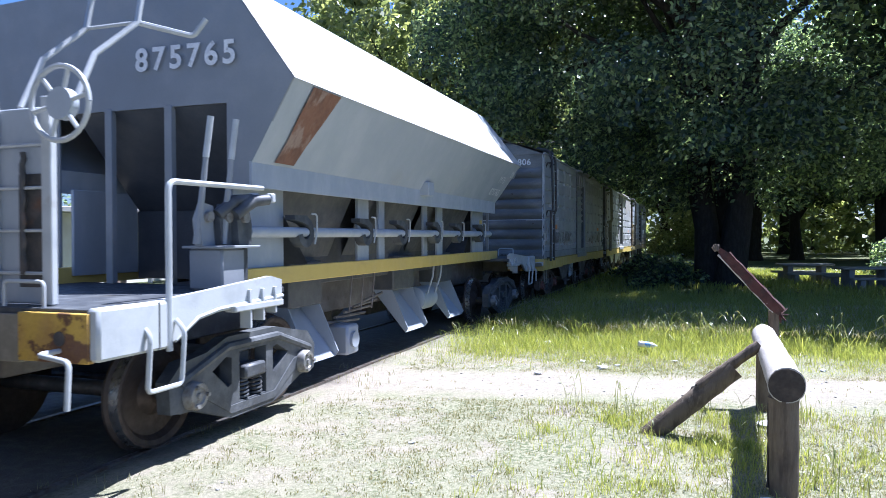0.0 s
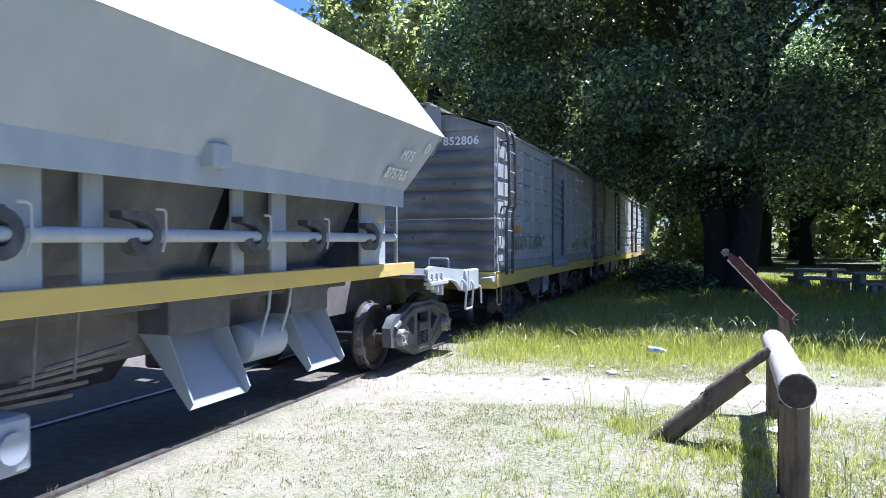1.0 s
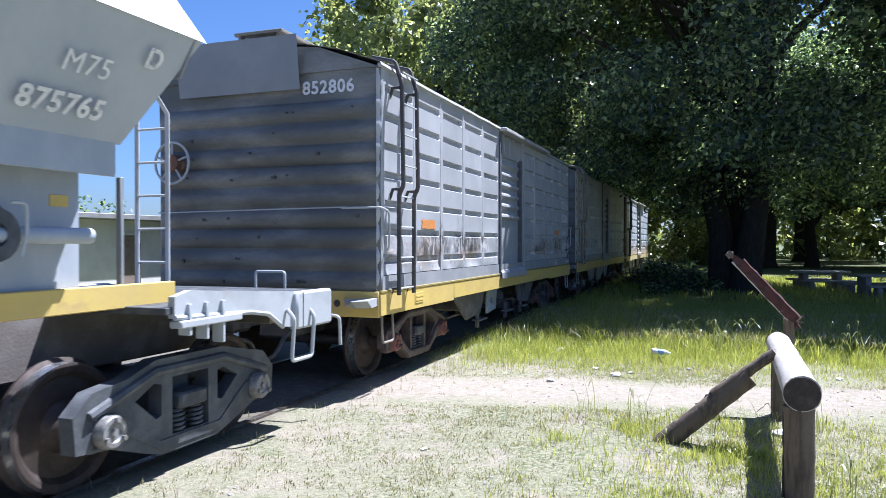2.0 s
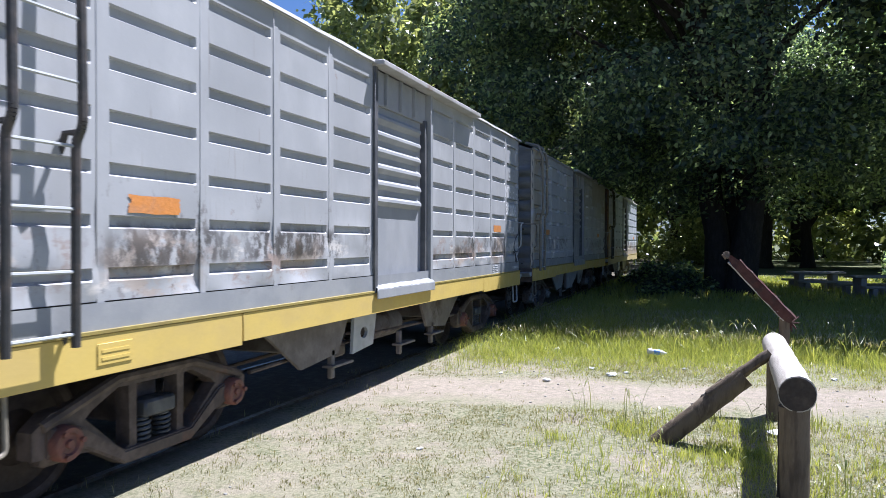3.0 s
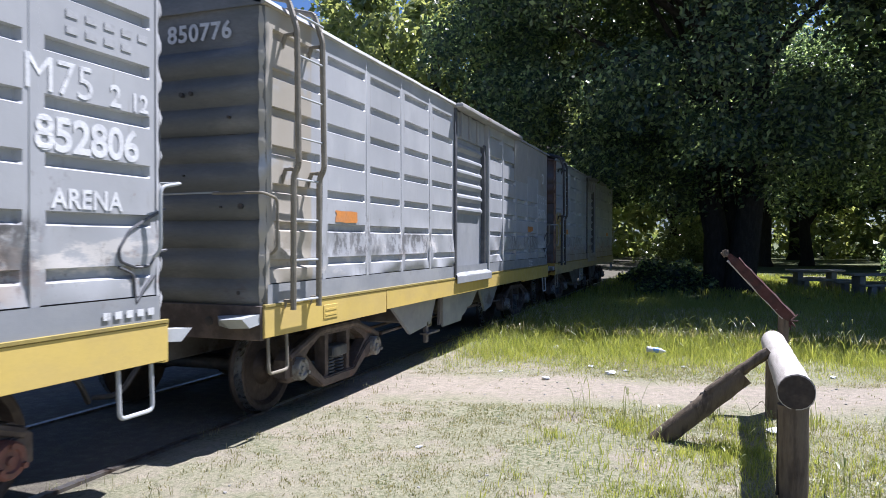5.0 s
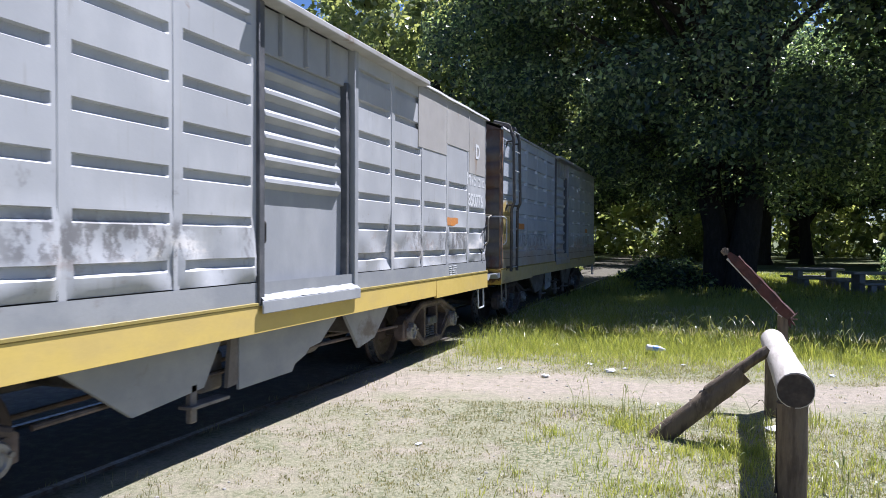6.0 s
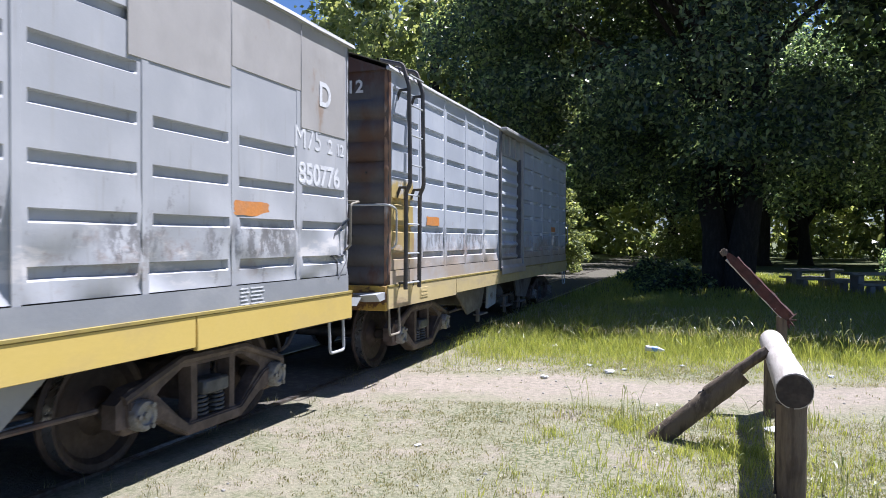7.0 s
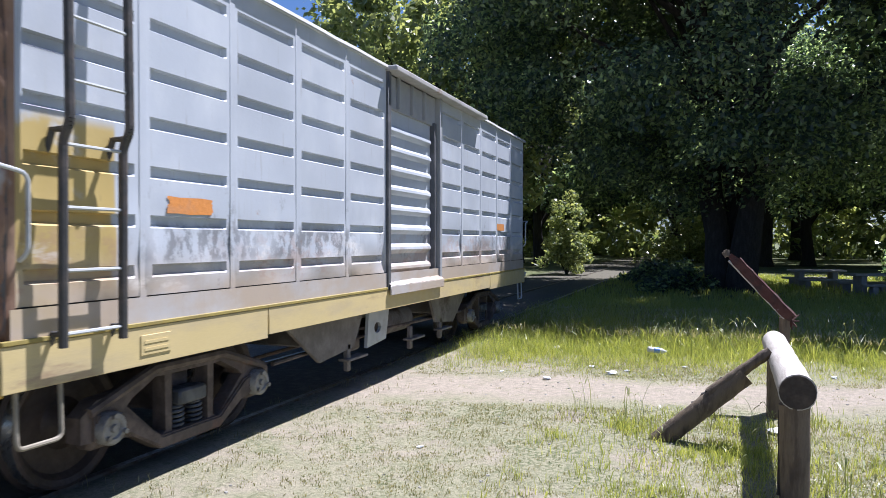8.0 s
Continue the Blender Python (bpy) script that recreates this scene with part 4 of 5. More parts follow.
def hopper():
    root = group("hopper_wagon", "grey steel hopper wagon with yellow beam and open chutes", "freight wagon")
    B0, B1, T1 = 2.15, 10.85, 11.25
    far = lambda z: B1 + (T1 - B1) * min(1.0, max(0.0, (z - 2.4) / 0.95))
    n = 28
    us = [k / n for k in range(n + 1)]
    for side in (1, -1):
        def on(x, z):
            return lambda u: Vector((side * x(u) if callable(x) else side * x, B0 + u * (far(z) - B0), z))

        def low(u, v):
            z = 2.5 + 0.77 * v
            y = B0 + u * (far(z) - B0)
            return Vector((-0.42 * v * (side < 0) + side * (1.22 + 0.46 * v + 0.01 * noise.noise((y * 0.7, z * 1.2, 3)) * math.sin(math.pi * v)), y, z))
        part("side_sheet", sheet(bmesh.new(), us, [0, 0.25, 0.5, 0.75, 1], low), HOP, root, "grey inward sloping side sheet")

        def high(u, v):
            z = 3.27 + 1.05 * v
            y = B0 + u * (T1 - (0.25 * v * v) - B0)
            return Vector((side * ((1.695 - 0.775 * v if side > 0 else 2.10 - 0.05 * v) + 0.012 * noise.noise((y * 0.8, z, 7)) * (v < 1)), y, z - 0.004))
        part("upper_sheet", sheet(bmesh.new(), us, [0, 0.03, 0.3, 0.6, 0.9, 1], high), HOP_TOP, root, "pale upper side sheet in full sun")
        lo, hi = (1.19, 1.225) if side > 0 else (-1.225, -1.19)
        part("lower_lip", one_box((lo, B0, 2.27), (hi, B1, 2.52), 0.005), HOP_COL, root)
        lo, hi = (1.00, 1.06) if side > 0 else (-1.06, -1.00)
        part("side_beam", one_box((lo, 1.85, 1.31), (hi, 11.65, 1.49), 0.008), YELLOW, root, "yellow painted side beam")
        for y, w in ((2.16, 0.92), (4.88, 0.34), (5.55, 0.20), (7.30, 0.18), (7.95, 0.28), (10.0, 0.75)):
            lo, hi = (0.95, 0.99) if side > 0 else (-0.99, -0.95)
            part("side_post", one_box((lo, y, 1.40), (hi, y + w, 2.30), 0.006), HOP_COL, root, "blue grey side post")
        for a, b in ((3.1, 4.85), (5.25, 7.28), (7.5, 9.98)):
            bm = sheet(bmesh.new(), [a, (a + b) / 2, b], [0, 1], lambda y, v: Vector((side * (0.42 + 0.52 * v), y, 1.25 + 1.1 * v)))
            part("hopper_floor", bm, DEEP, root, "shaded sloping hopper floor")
    xs = [-2.05, -1.2, -0.5, 0, 0.5, 0.92]
    part("roof", sheet(bmesh.new(), us, xs, lambda u, x: Vector((x, B0 + u * (T1 - 0.25 - B0), 4.315 + 0.06 * (1 - (max(x, -0.92) / 0.92) ** 2)))), HOP_TOP, root)
    part("roof_hatch", one_box((-0.4, B0 + 0.5, 4.35), (0.4, T1 - 0.8, 4.43), 0.02), HOP_TOP, root)
    part("small_box", one_box((1.2, 6.55, 2.42), (1.36, 6.80, 2.62), 0.008), HOP_COL, root)
    # end sheets with the open bay below
    for y, d in ((B0, 1), (T1 - 0.12, -1)):
        ring = [(1.68, 3.27), (0.915, 4.31), (0, 4.37), (-2.05, 4.31), (-2.1, 3.27), (-1.54, 2.5), (-1.50, 2.28), (-1.12, 2.28), (-1.12, 3.08), (0.95, 3.08), (0.95, 2.28), (1.20, 2.28), (1.22, 2.5)]
        if d < 0:
            ring = [(1.68, 3.27), (0.915, 4.31), (0, 4.37), (-2.05, 4.31), (-2.1, 3.27), (-1.86, 3.0), (1.55, 3.0)]
        ob = part("end_sheet", plate(bmesh.new(), ring, [], 0, 0.02), HOP_END, root, "end sheet in a shaded dark grey")
        ob.data.transform(Matrix.Translation((0, y, 0)) @ Matrix.Rotation(math.pi / 2, 4, "Z") @ Matrix.Diagonal((1, -1, 1, 1)))
        ob.data.flip_normals()
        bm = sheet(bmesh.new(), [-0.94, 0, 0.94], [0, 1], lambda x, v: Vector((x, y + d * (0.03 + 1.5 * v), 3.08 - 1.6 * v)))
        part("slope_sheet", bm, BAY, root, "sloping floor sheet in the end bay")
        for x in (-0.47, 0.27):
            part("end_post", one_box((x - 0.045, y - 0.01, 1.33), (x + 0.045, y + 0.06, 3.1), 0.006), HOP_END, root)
        # dark wall added to keep the bay shaded and closed
        part("bay_shade_wall", one_box((-0.93, min(y + d * 0.9, y + d * 1.0), 1.33), (0.93, max(y + d * 0.9, y + d * 1.0), 2.1), 0.006), BAY, root)
        for x in (0.95, -1.27):
            part("end_wing", one_box((x, y - 0.005, 1.33), (x + (0.05 if x > 0 else 0.15), y + 0.03, 2.30), 0.006), HOP_END, root)
    part("rust_patch", sheet(bmesh.new(), [2.50, 2.64, 2.79, 2.94, 3.10], [0.04, 0.3, 0.6, 0.97], lambda y, v: Vector((1.238 + 0.46 * v, y - (1 - v) * 0.45 * (y - 2.50) + 0.04 * noise.noise((y * 5, v * 5, 2)), 2.5 + 0.77 * v))), RUSTY, root, "bare rusty patch")
    # dark core added to block the view through the hopper
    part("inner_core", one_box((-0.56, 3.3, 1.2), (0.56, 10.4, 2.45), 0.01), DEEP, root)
    # shaft with its hooks
    part("door_shaft", tube(bmesh.new(), [(1.14, 2.2, 1.85), (1.14, 10.7, 1.85)], 0.055, 14), HOP_COL, root, "long grey operating shaft")
    for y in (3.2, 4.75, 5.95, 7.4, 8.55, 9.95):
        h = part("shaft_hook", hook_bracket(y), BOGIE_GREY, root, "dark curved shaft hook")
        bm = tube(bmesh.new(), rounded([(1.21, y + 0.16, 1.72), (1.22, y + 0.19, 1.85), (1.22, y + 0.19, 2.05), (1.22, y + 0.08, 2.05)], 0.04), 0.011, 6)
        part("hook_handle", bm, WHITE_STEEL, h)
    for y0, y1 in ((3.75, 4.5), (6.85, 7.7), (8.9, 9.7)):
        chute(root, y0, y1)
        bm = sheet(bmesh.new(), [y0, y1], [0, 1], lambda y, v: Vector((-0.25 - 0.61 * v, y, 1.02 - 0.72 * v)))
        part("far_chute", bm, DEEP, root)
    # plain dark boxes added to hide the bright ground beyond the hopper
    for y0, y1 in ((3.3, 6.6), (7.9, 8.8), (9.8, 10.6)):
        part("underside_blocker", one_box((-0.62, y0, 0.42), (-0.30, y1, 1.25), 0.03), DARK_STEEL, root)
    part("centre_sill", one_box((-0.3, 0.3, 0.75), (0.3, HOP_LEN - 0.3, 1.3), 0.02), UNDER, root)
    part("air_tank", tube(bmesh.new(), [(0.55, 7.92, 0.72), (0.55, 7.97, 0.72), (0.55, 8.62, 0.72), (0.55, 8.67, 0.72)], [0.12, 0.21, 0.21, 0.12], 20), HOP, root, "grey cylindrical air tank")
    for y in (8.1, 8.5):
        part("tank_strap", tube(bmesh.new(), [(0.75, y, 0.80), (0.85, y, 1.1), (0.88, y, 1.35)], 0.018, 6), HOP, root)
    v = part("valve_box", one_box((0.45, 4.95, 0.22), (0.80, 5.30, 0.62), 0.03), HOP, root, "grey brake valve box")
    part("valve_cover", tube(bmesh.new(), [(0.80, 5.12, 0.42), (0.84, 5.12, 0.42)], 0.11, 14), HOP, v)
    for k in range(5):
        part("brake_rod", tube(bmesh.new(), [(0.55 + 0.06 * k, 4.8 + 0.15 * k, 0.66 + 0.06 * k), (0.5 + 0.05 * k, 5.9 + 0.1 * k, 0.60 + 0.09 * k)], 0.02, 6), UNDER, root)
    for y in (4.9, 5.25, 5.6):
        part("hanger", tube(bmesh.new(), [(0.9, y, 1.32), (0.85, y, 0.8)], 0.012, 6), UNDER, root)
    # end platforms
    for y, d in ((0.0, 1), (HOP_LEN, -1)):
        Y = lambda k: y + d * k
        lo, hi = sorted((Y(0.02), Y(2.35)))
        # deck in dark grey to carry the shade below the hopper end
        part("platform", one_box((-1.44, lo, 1.27), (1.44, hi, 1.325), 0.006), BOGIE_GREY, root, "grey end platform")
        for s in (1, -1):
            a, b = sorted((Y(-0.01), Y(0.66)))
            lox, hix = (1.40, 1.51) if s > 0 else (-1.51, -1.40)
            blk = part("platform_side", one_box((lox, a, 0.98), (hix, b, 1.335), 0.022), WHITE_STEEL, root, "white painted platform side")
            part("side_seam", one_box((hix - 0.006 if s > 0 else lox - 0.002, *sorted((Y(0.55), Y(0.565)))[:1], 0.99), (hix + 0.002 if s > 0 else lox + 0.006, sorted((Y(0.55), Y(0.565)))[1], 1.33), 0), BOGIE_GREY, blk)
            pts = [(Y(0.60), 1.00), (Y(0.78), 1.02), (Y(1.05), 1.16), (Y(1.30), 1.20), (Y(2.28), 1.24), (Y(2.28), 1.40), (Y(2.10), 1.44), (Y(1.15), 1.37), (Y(0.60), 1.335)]
            part("side_arm", plate(bmesh.new(), pts if d > 0 else pts[::-1], [], 1.40 * s, 1.46 * s), WHITE_STEEL, root, "white bolster arm of the platform")
            part("arm_flange", tube(bmesh.new(), [(1.44 * s, Y(0.80), 1.02), (1.45 * s, Y(1.06), 1.165), (1.45 * s, Y(1.32), 1.205), (1.46 * s, Y(2.28), 1.245)], 0.022, 8), WHITE_STEEL, root)
            lo, hi = sorted((Y(1.5), Y(2.25)))
            lox, hix = (1.38, 1.47) if s > 0 else (-1.47, -1.38)
            g = part("side_bearing", one_box((lox, lo, 1.16), (hix + 0.03 * s, hi, 1.22), 0.01), WHITE_STEEL, root)
            for k in range(3):
                a, b = sorted((Y(1.72 + 0.2 * k), Y(1.75 + 0.2 * k)))
                part("bearing_rib", one_box((lox, a, 1.0 + 0.05 * k), (hix + 0.02, b, 1.34), 0.004), WHITE_STEEL, g)
            a, b = sorted((Y(-0.03), Y(0.03)))
            part("end_beam", one_box((min(0.83 * s, 1.44 * s), a, 0.97), (max(0.83 * s, 1.44 * s), b, 1.30), 0.006), YELLOW_RUST, root, "flaking yellow end beam plate")
            part("beam_hole", tube(bmesh.new(), [(1.2 * s, Y(-0.035), 1.13), (1.2 * s, Y(0.02), 1.13)], 0.05, 12), DARK_STEEL, root)
        a, b = sorted((Y(-0.01), Y(0.1)))
        part("end_beam", one_box((-0.83, a, 0.95), (0.83, b, 1.28), 0.006), OLIVE_STEEL, root)
        coupler(root, y, -d)
        bm = tube(bmesh.new(), rounded([(0.62, Y(0.05), 1.3), (0.62, Y(0.05), 1.50), (0.98, Y(0.05), 1.50), (0.98, Y(0.05), 1.3)], 0.04), 0.014, 8)
        part("deck_handle", bm, WHITE_STEEL, root)
        for k in (0.42,):
            a = Y(k)
            bm = tube(bmesh.new(), rounded([(1.47, a, 1.18), (1.55, a, 1.10), (1.52, a, 0.70), (1.52, Y(k + 0.36), 0.70), (1.55, Y(k + 0.36), 1.10), (1.47, Y(k + 0.36), 1.18)], 0.05), 0.019, 8)
            part("step", bm, WHITE_STEEL, root, "white bent steel step")
        bm = tube(bmesh.new(), rounded([(1.2, Y(0.0), 1.05), (1.2, Y(-0.2), 1.05), (1.48, Y(-0.22), 1.02), (1.48, Y(-0.24), 0.72)], 0.05), 0.018, 8)
        part("uncoupling_lever", bm, WHITE_STEEL, root)
        bogie(root, Y(2.23 if d > 0 else 1.75), BOGIE_DUST, stout=True)
    # brake stand, hand wheel, ladders and levers of one end
    st = part("brake_stand", one_box((0.15, 0.18, 1.33), (0.90, 0.22, 2.72), 0.01), HOP_COL, root, "grey brake stand with white posts")
    part("stand_slot", one_box((0.62, 0.17, 1.45), (0.84, 0.182, 2.25), 0.004), DARK_STEEL, st)
    for x in (0.40, 0.93):
        part("stand_post", one_box((x - 0.045, 0.12, 1.33), (x + 0.045, 0.18, 2.78), 0.008), WHITE_STEEL, st)
    for k in range(4):
        part("stand_bar", tube(bmesh.new(), [(0.44, 0.15, 1.55 + 0.3 * k), (0.9, 0.15, 1.55 + 0.3 * k)], 0.013, 6), WHITE_STEEL, st)
    part("brake_chain", tube(bmesh.new(), [(0.70 + 0.012 * math.sin(k * 1.9), 0.14, 2.4 - 0.045 * k) for k in range(20)], 0.02, 6), DARK_STEEL, st)
    bm = bmesh.new()
    ring = [(1.15 + 0.25 * math.cos(k * 0.2244), 0.04, 2.70 + 0.25 * math.sin(k * 0.2244)) for k in range(29)]
    tube(bm, ring, 0.019, 8)
    w = part("brake_wheel", bm, WHITE_STEEL, root, "white spoked hand brake wheel")
    for k in range(6):
        a = k * 1.0472 + 0.2
        part("spoke", tube(bmesh.new(), [(1.15, 0.05, 2.70), (1.15 + 0.25 * math.cos(a), 0.04, 2.70 + 0.25 * math.sin(a))], 0.016, 6), WHITE_STEEL, w)
    part("hub", tube(bmesh.new(), [(1.15, 0.03, 2.70), (1.15, 0.10, 2.70)], 0.11, 18), HOP, w)
    for y, d in ((0.0, 1), (HOP_LEN, -1)):
        Y = lambda k: y + d * k
        lad = None
        for x in ((0.50, 1.0) if d > 0 else (-0.55, -0.15)):
            z0 = 2.75 if d > 0 else 1.33
            bm = tube(bmesh.new(), [(x, Y(0.3 if d > 0 else 0.5), z0), (x, Y(0.5), 3.15), (x + (0.12 if d > 0 else 0), Y(0.8), 3.45), (x + (0.12 if d > 0 else 0), Y(1.0), 4.35)], 0.024, 8)
            ob = part("end_ladder" if lad is None else "stile", bm, WHITE_STEEL, lad or root, "" if lad else "white tubular end ladder")
            lad = lad or ob
        x0, x1 = (0.62, 1.12) if d > 0 else (-0.55, -0.15)
        for z in (3.45, 3.75, 4.05, 4.3) if d > 0 else (1.6, 1.95, 2.3, 2.65, 3.0, 3.5, 3.8):
            k = (0.8 + (z - 3.45) * 0.22) if z > 3.4 else 0.5
            part("rung", tube(bmesh.new(), [(x0, Y(k), z), (x1, Y(k), z)], 0.014, 6), WHITE_STEEL, lad)
        if d > 0:
            part("ladder_stay", tube(bmesh.new(), rounded([(1.12, 0.82, 3.45), (1.48, 1.0, 3.36), (1.56, 1.05, 3.50)], 0.04), 0.022, 8), WHITE_STEEL, lad)
    bm = tube(bmesh.new(), rounded([(1.46, 0.72, 0.95), (1.46, 0.72, 2.22), (1.46, 1.96, 2.24)], 0.08), 0.024, 8)
    part("handrail", bm, WHITE_STEEL, root, "white bent handrail")
    ped = part("lever_pedestal", one_box((0.90, 1.64, 1.33), (1.26, 1.98, 1.70), 0.02), HOP_END, root, "grey pedestal with brake levers")
    part("pedestal_wing", one_box((0.98, 1.99, 1.33), (1.22, 2.09, 1.70), 0.01), BOGIE_GREY, ped)
    part("pedestal_flange", one_box((0.86, 1.60, 1.70), (1.32, 2.14, 1.725), 0.006), HOP_END, ped)
    for k, y in enumerate((1.55, 1.78)):
        a = part("lever", tube(bmesh.new(), [(1.05 + 0.1 * k, y + 0.02, 1.74), (1.12 + 0.1 * k, y + 0.06, 2.50)], [0.036, 0.022], 8), HOP_END, ped)
        part("lever_grip", tube(bmesh.new(), [(1.12 + 0.1 * k, y + 0.06, 2.50), (1.155 + 0.1 * k, y + 0.085, 2.86)], 0.028, 8), WHITE_STEEL, a)
    for k, y in enumerate((1.68, 1.86, 2.02)):
        q = part("lever_quadrant", plate(bmesh.new(), [(y - 0.10, 1.725), (y + 0.09, 1.725), (y + 0.10, 1.92), (y + 0.05, 2.08), (y - 0.06, 2.10), (y - 0.13, 1.96)], [], 1.02 + 0.07 * k, 1.10 + 0.07 * k), BOGIE_GREY if k else HOP_END, ped)
        part("pivot", tube(bmesh.new(), [(1.08 + 0.07 * k, y - 0.03, 1.98), (1.14 + 0.07 * k, y - 0.03, 1.98)], 0.05, 12), CAP, q)
    for k in range(2):
        arm = part("lever_arm", tube(bmesh.new(), [(1.14 + 0.1 * k, 1.74 + 0.12 * k, 2.00), (1.22 + 0.1 * k, 1.90 + 0.12 * k, 2.13), (1.28 + 0.1 * k, 2.06 + 0.12 * k, 2.15)], [0.055, 0.06, 0.05], 10), BOGIE_GREY, ped)
        part("arm_clamp", one_box((1.25 + 0.1 * k, 2.05 + 0.12 * k, 2.12), (1.33 + 0.1 * k, 2.12 + 0.12 * k, 2.21), 0.012), WHITE_STEEL, arm)
    part("lever_tag", one_box((0.985, 2.2, 2.08), (0.998, 2.52, 2.2), 0.002), YELLOW, root)
    lettering("875765", 0.31, Matrix.Translation((-0.10, B0 - 0.03, 3.45)) @ ON_END, root, "end_number", 1.32)
    slope = ON_SIDE.copy()
    lean = Matrix.Rotation(math.atan2(0.46, 0.77), 4, "Y")
    for text, y, z, size in (("M75", 10.15, 2.86, 0.2), ("875765", 9.95, 2.62, 0.2), ("D", 10.75, 3.0, 0.2)):
        x = 1.22 + 0.46 * (z - 2.5) / 0.77 + 0.045
        lettering(text, size, Matrix.Translation((x, y, z)) @ lean @ slope, root, "side_lettering")
    part("yellow_tag", one_box((0.985, 10.5, 2.05), (0.998, 10.65, 2.13), 0.002), YELLOW, root)
    return root


WAGONS = [
    (boxcar("b", "850771", "grey steel covered wagon with yellow sill ahead of the hopper", OLIVE_STEEL, YELLOW), -17.36 - 1.0 - LENGTH),
    (hopper(), -17.36),
    (boxcar("a", "852806", "grey covered goods wagon with scraped ribbed sides and bright yellow sill", DARK_STEEL, YELLOW, dent=1.8, brake=True), -2.70),
    (boxcar("b", "850776", "grey covered goods wagon with dented sides and welded repair plates", OLIVE_STEEL, YELLOW,
            rows_of=lambda i: ROWS[:4] if i in (7, 8) else ROWS[:3] if i == 9 else ROWS, dent=3.6), 10.78),
    (boxcar("c", "850112", "pale blue-grey covered goods wagon with rusty end and faded yellow sill", DARK_STEEL, CREAM, full_door=True, dent=1.8), 24.02),
]

# ---- track ----
for side in (1, -1):
    x = TRACK_X + AXIS + side * 0.872
    bm = bmesh.new()
    prof = [(-0.035, 0.0), (0.035, 0.0), (0.035, -0.035), (0.012, -0.05), (0.012, -0.11), (-0.012, -0.11), (-0.012, -0.05), (-0.035, -0.035)]
    a = [bm.verts.new((x + px, -60, pz)) for px, pz in prof]
    b = [bm.verts.new((x + px, 160, pz)) for px, pz in prof]
    for k in range(8):
        bm.faces.new((a[k], b[k], b[(k + 1) % 8], a[(k + 1) % 8]))
    bmesh.ops.recalc_face_normals(bm, faces=bm.faces)
    tagged(part("rail", bm, RAIL, None), "worn steel rail sunk in dusty ground", "rail", "rails of the track", "structure")


# ---- ground: one sheet, rougher and finer near the camera ----
def ground_z(x, y):
    near = max(0.0, 1 - max(0.0, math.hypot(x, y - 8) - 10) / 30)
    flat = min(1.0, abs(x - TRACK_X) / 2.2)
    bank = 0.45 * math.exp(-((x + 0.5) / 2.2) ** 2 - ((y - 34) / 6) ** 2)
    return -0.025 + flat * (0.05 * near * noise.noise((x * 0.45, y * 0.45, 2)) + 0.012 * near * noise.noise((x * 2.7, y * 2.7, 5))) + bank


def spread(lo, fine_lo, fine_hi, hi, step):
    out, s, v = [], step, fine_hi
    mid = [fine_lo + k * step for k in range(int((fine_hi - fine_lo) / step) + 1)]
    while v < hi:
        s *= 1.35
        v += s
        out.append(min(v, hi))
    left, s, v = [], step, fine_lo
    while v > lo:
        s *= 1.35
        v -= s
        left.append(max(v, lo))
    return left[::-1] + mid + out


GROUND = ground_material()
bm = sheet(bmesh.new(), spread(-1500, -8, 9, 1500, 0.14), spread(-1200, 2, 22, 2500, 0.14), lambda x, y: Vector((x, y, ground_z(x, y))))
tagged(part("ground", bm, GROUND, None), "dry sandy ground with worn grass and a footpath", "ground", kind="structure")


# ---- grass ----
def blades(name, label, places, heights, widths, material, lean=0.5, seed=1):
    rng = np.random.default_rng(seed)
    n = len(places)
    a = rng.uniform(0, 2 * np.pi, n)
    b = rng.uniform(0, 2 * np.pi, n)
    l = rng.uniform(0.1, 1.0, n) * lean
    side = np.stack([np.cos(a), np.sin(a), np.zeros(n)], 1) * widths[:, None] / 2
    bend = np.stack([np.cos(b), np.sin(b), np.zeros(n)], 1) * (heights * l)[:, None]
    up = np.zeros((n, 3))
    up[:, 2] = heights
    mid = places + up * 0.6 + bend * 0.35
    tip = places + up * (1 - 0.25 * l[:, None]) + bend
    v = np.stack([places - side, places + side, mid + side * 0.8, mid - side * 0.8, tip], 1).reshape(-1, 3)
    k = np.arange(n)[:, None] * 5
    quads = (k + np.array([[0, 1, 2, 3]])).tolist()
    tris = (k + np.array([[3, 2, 4]])).tolist()
    me = bpy.data.meshes.new(name)
    me.from_pydata(v.tolist(), [], quads + tris)
    me.materials.append(material)
    return tagged(new(name, me), label, "grass", kind="stuff")


def scattered(n, x0, x1, y0, y1, keep, seed, clump=0.0):
    rng = np.random.default_rng(seed)
    out = []
    while len(out) < n:
        x, y = rng.uniform(x0, x1), rng.uniform(y0, y1)
        if rng.random() < keep(x, y):
            for _ in range(int(rng.integers(4, 14)) if clump else 1):
                px, py = x + rng.normal(0, clump or 1e-6), y + rng.normal(0, clump or 1e-6)
                out.append((px, py, ground_z(px, py) - 0.005))
    return np.array(out[:n])


def path_mask(x, y):
    v = y - 0.17 * x
    return 0.04 if 8.1 < v < 9.9 else 1.0


def near_keep(x, y):
    p = 0.5 + 0.9 * noise.noise((x * 0.6, y * 0.6, 8))
    if x < -2.4:
        p *= 0.6
    if x > 0.0:
        p *= 1.5
    return max(0.0, p) * path_mask(x, y)


rs = np.random.default_rng(5)
P = scattered(105000, -3.9, 6, 3.2, 11.5, near_keep, 11, 0.035)
blades("short_grass", "short dry grass in worn patches", P, rs.uniform(0.010, 0.036, len(P)), rs.uniform(0.004, 0.009, len(P)), GRASS_DRY, 1.0, 2)


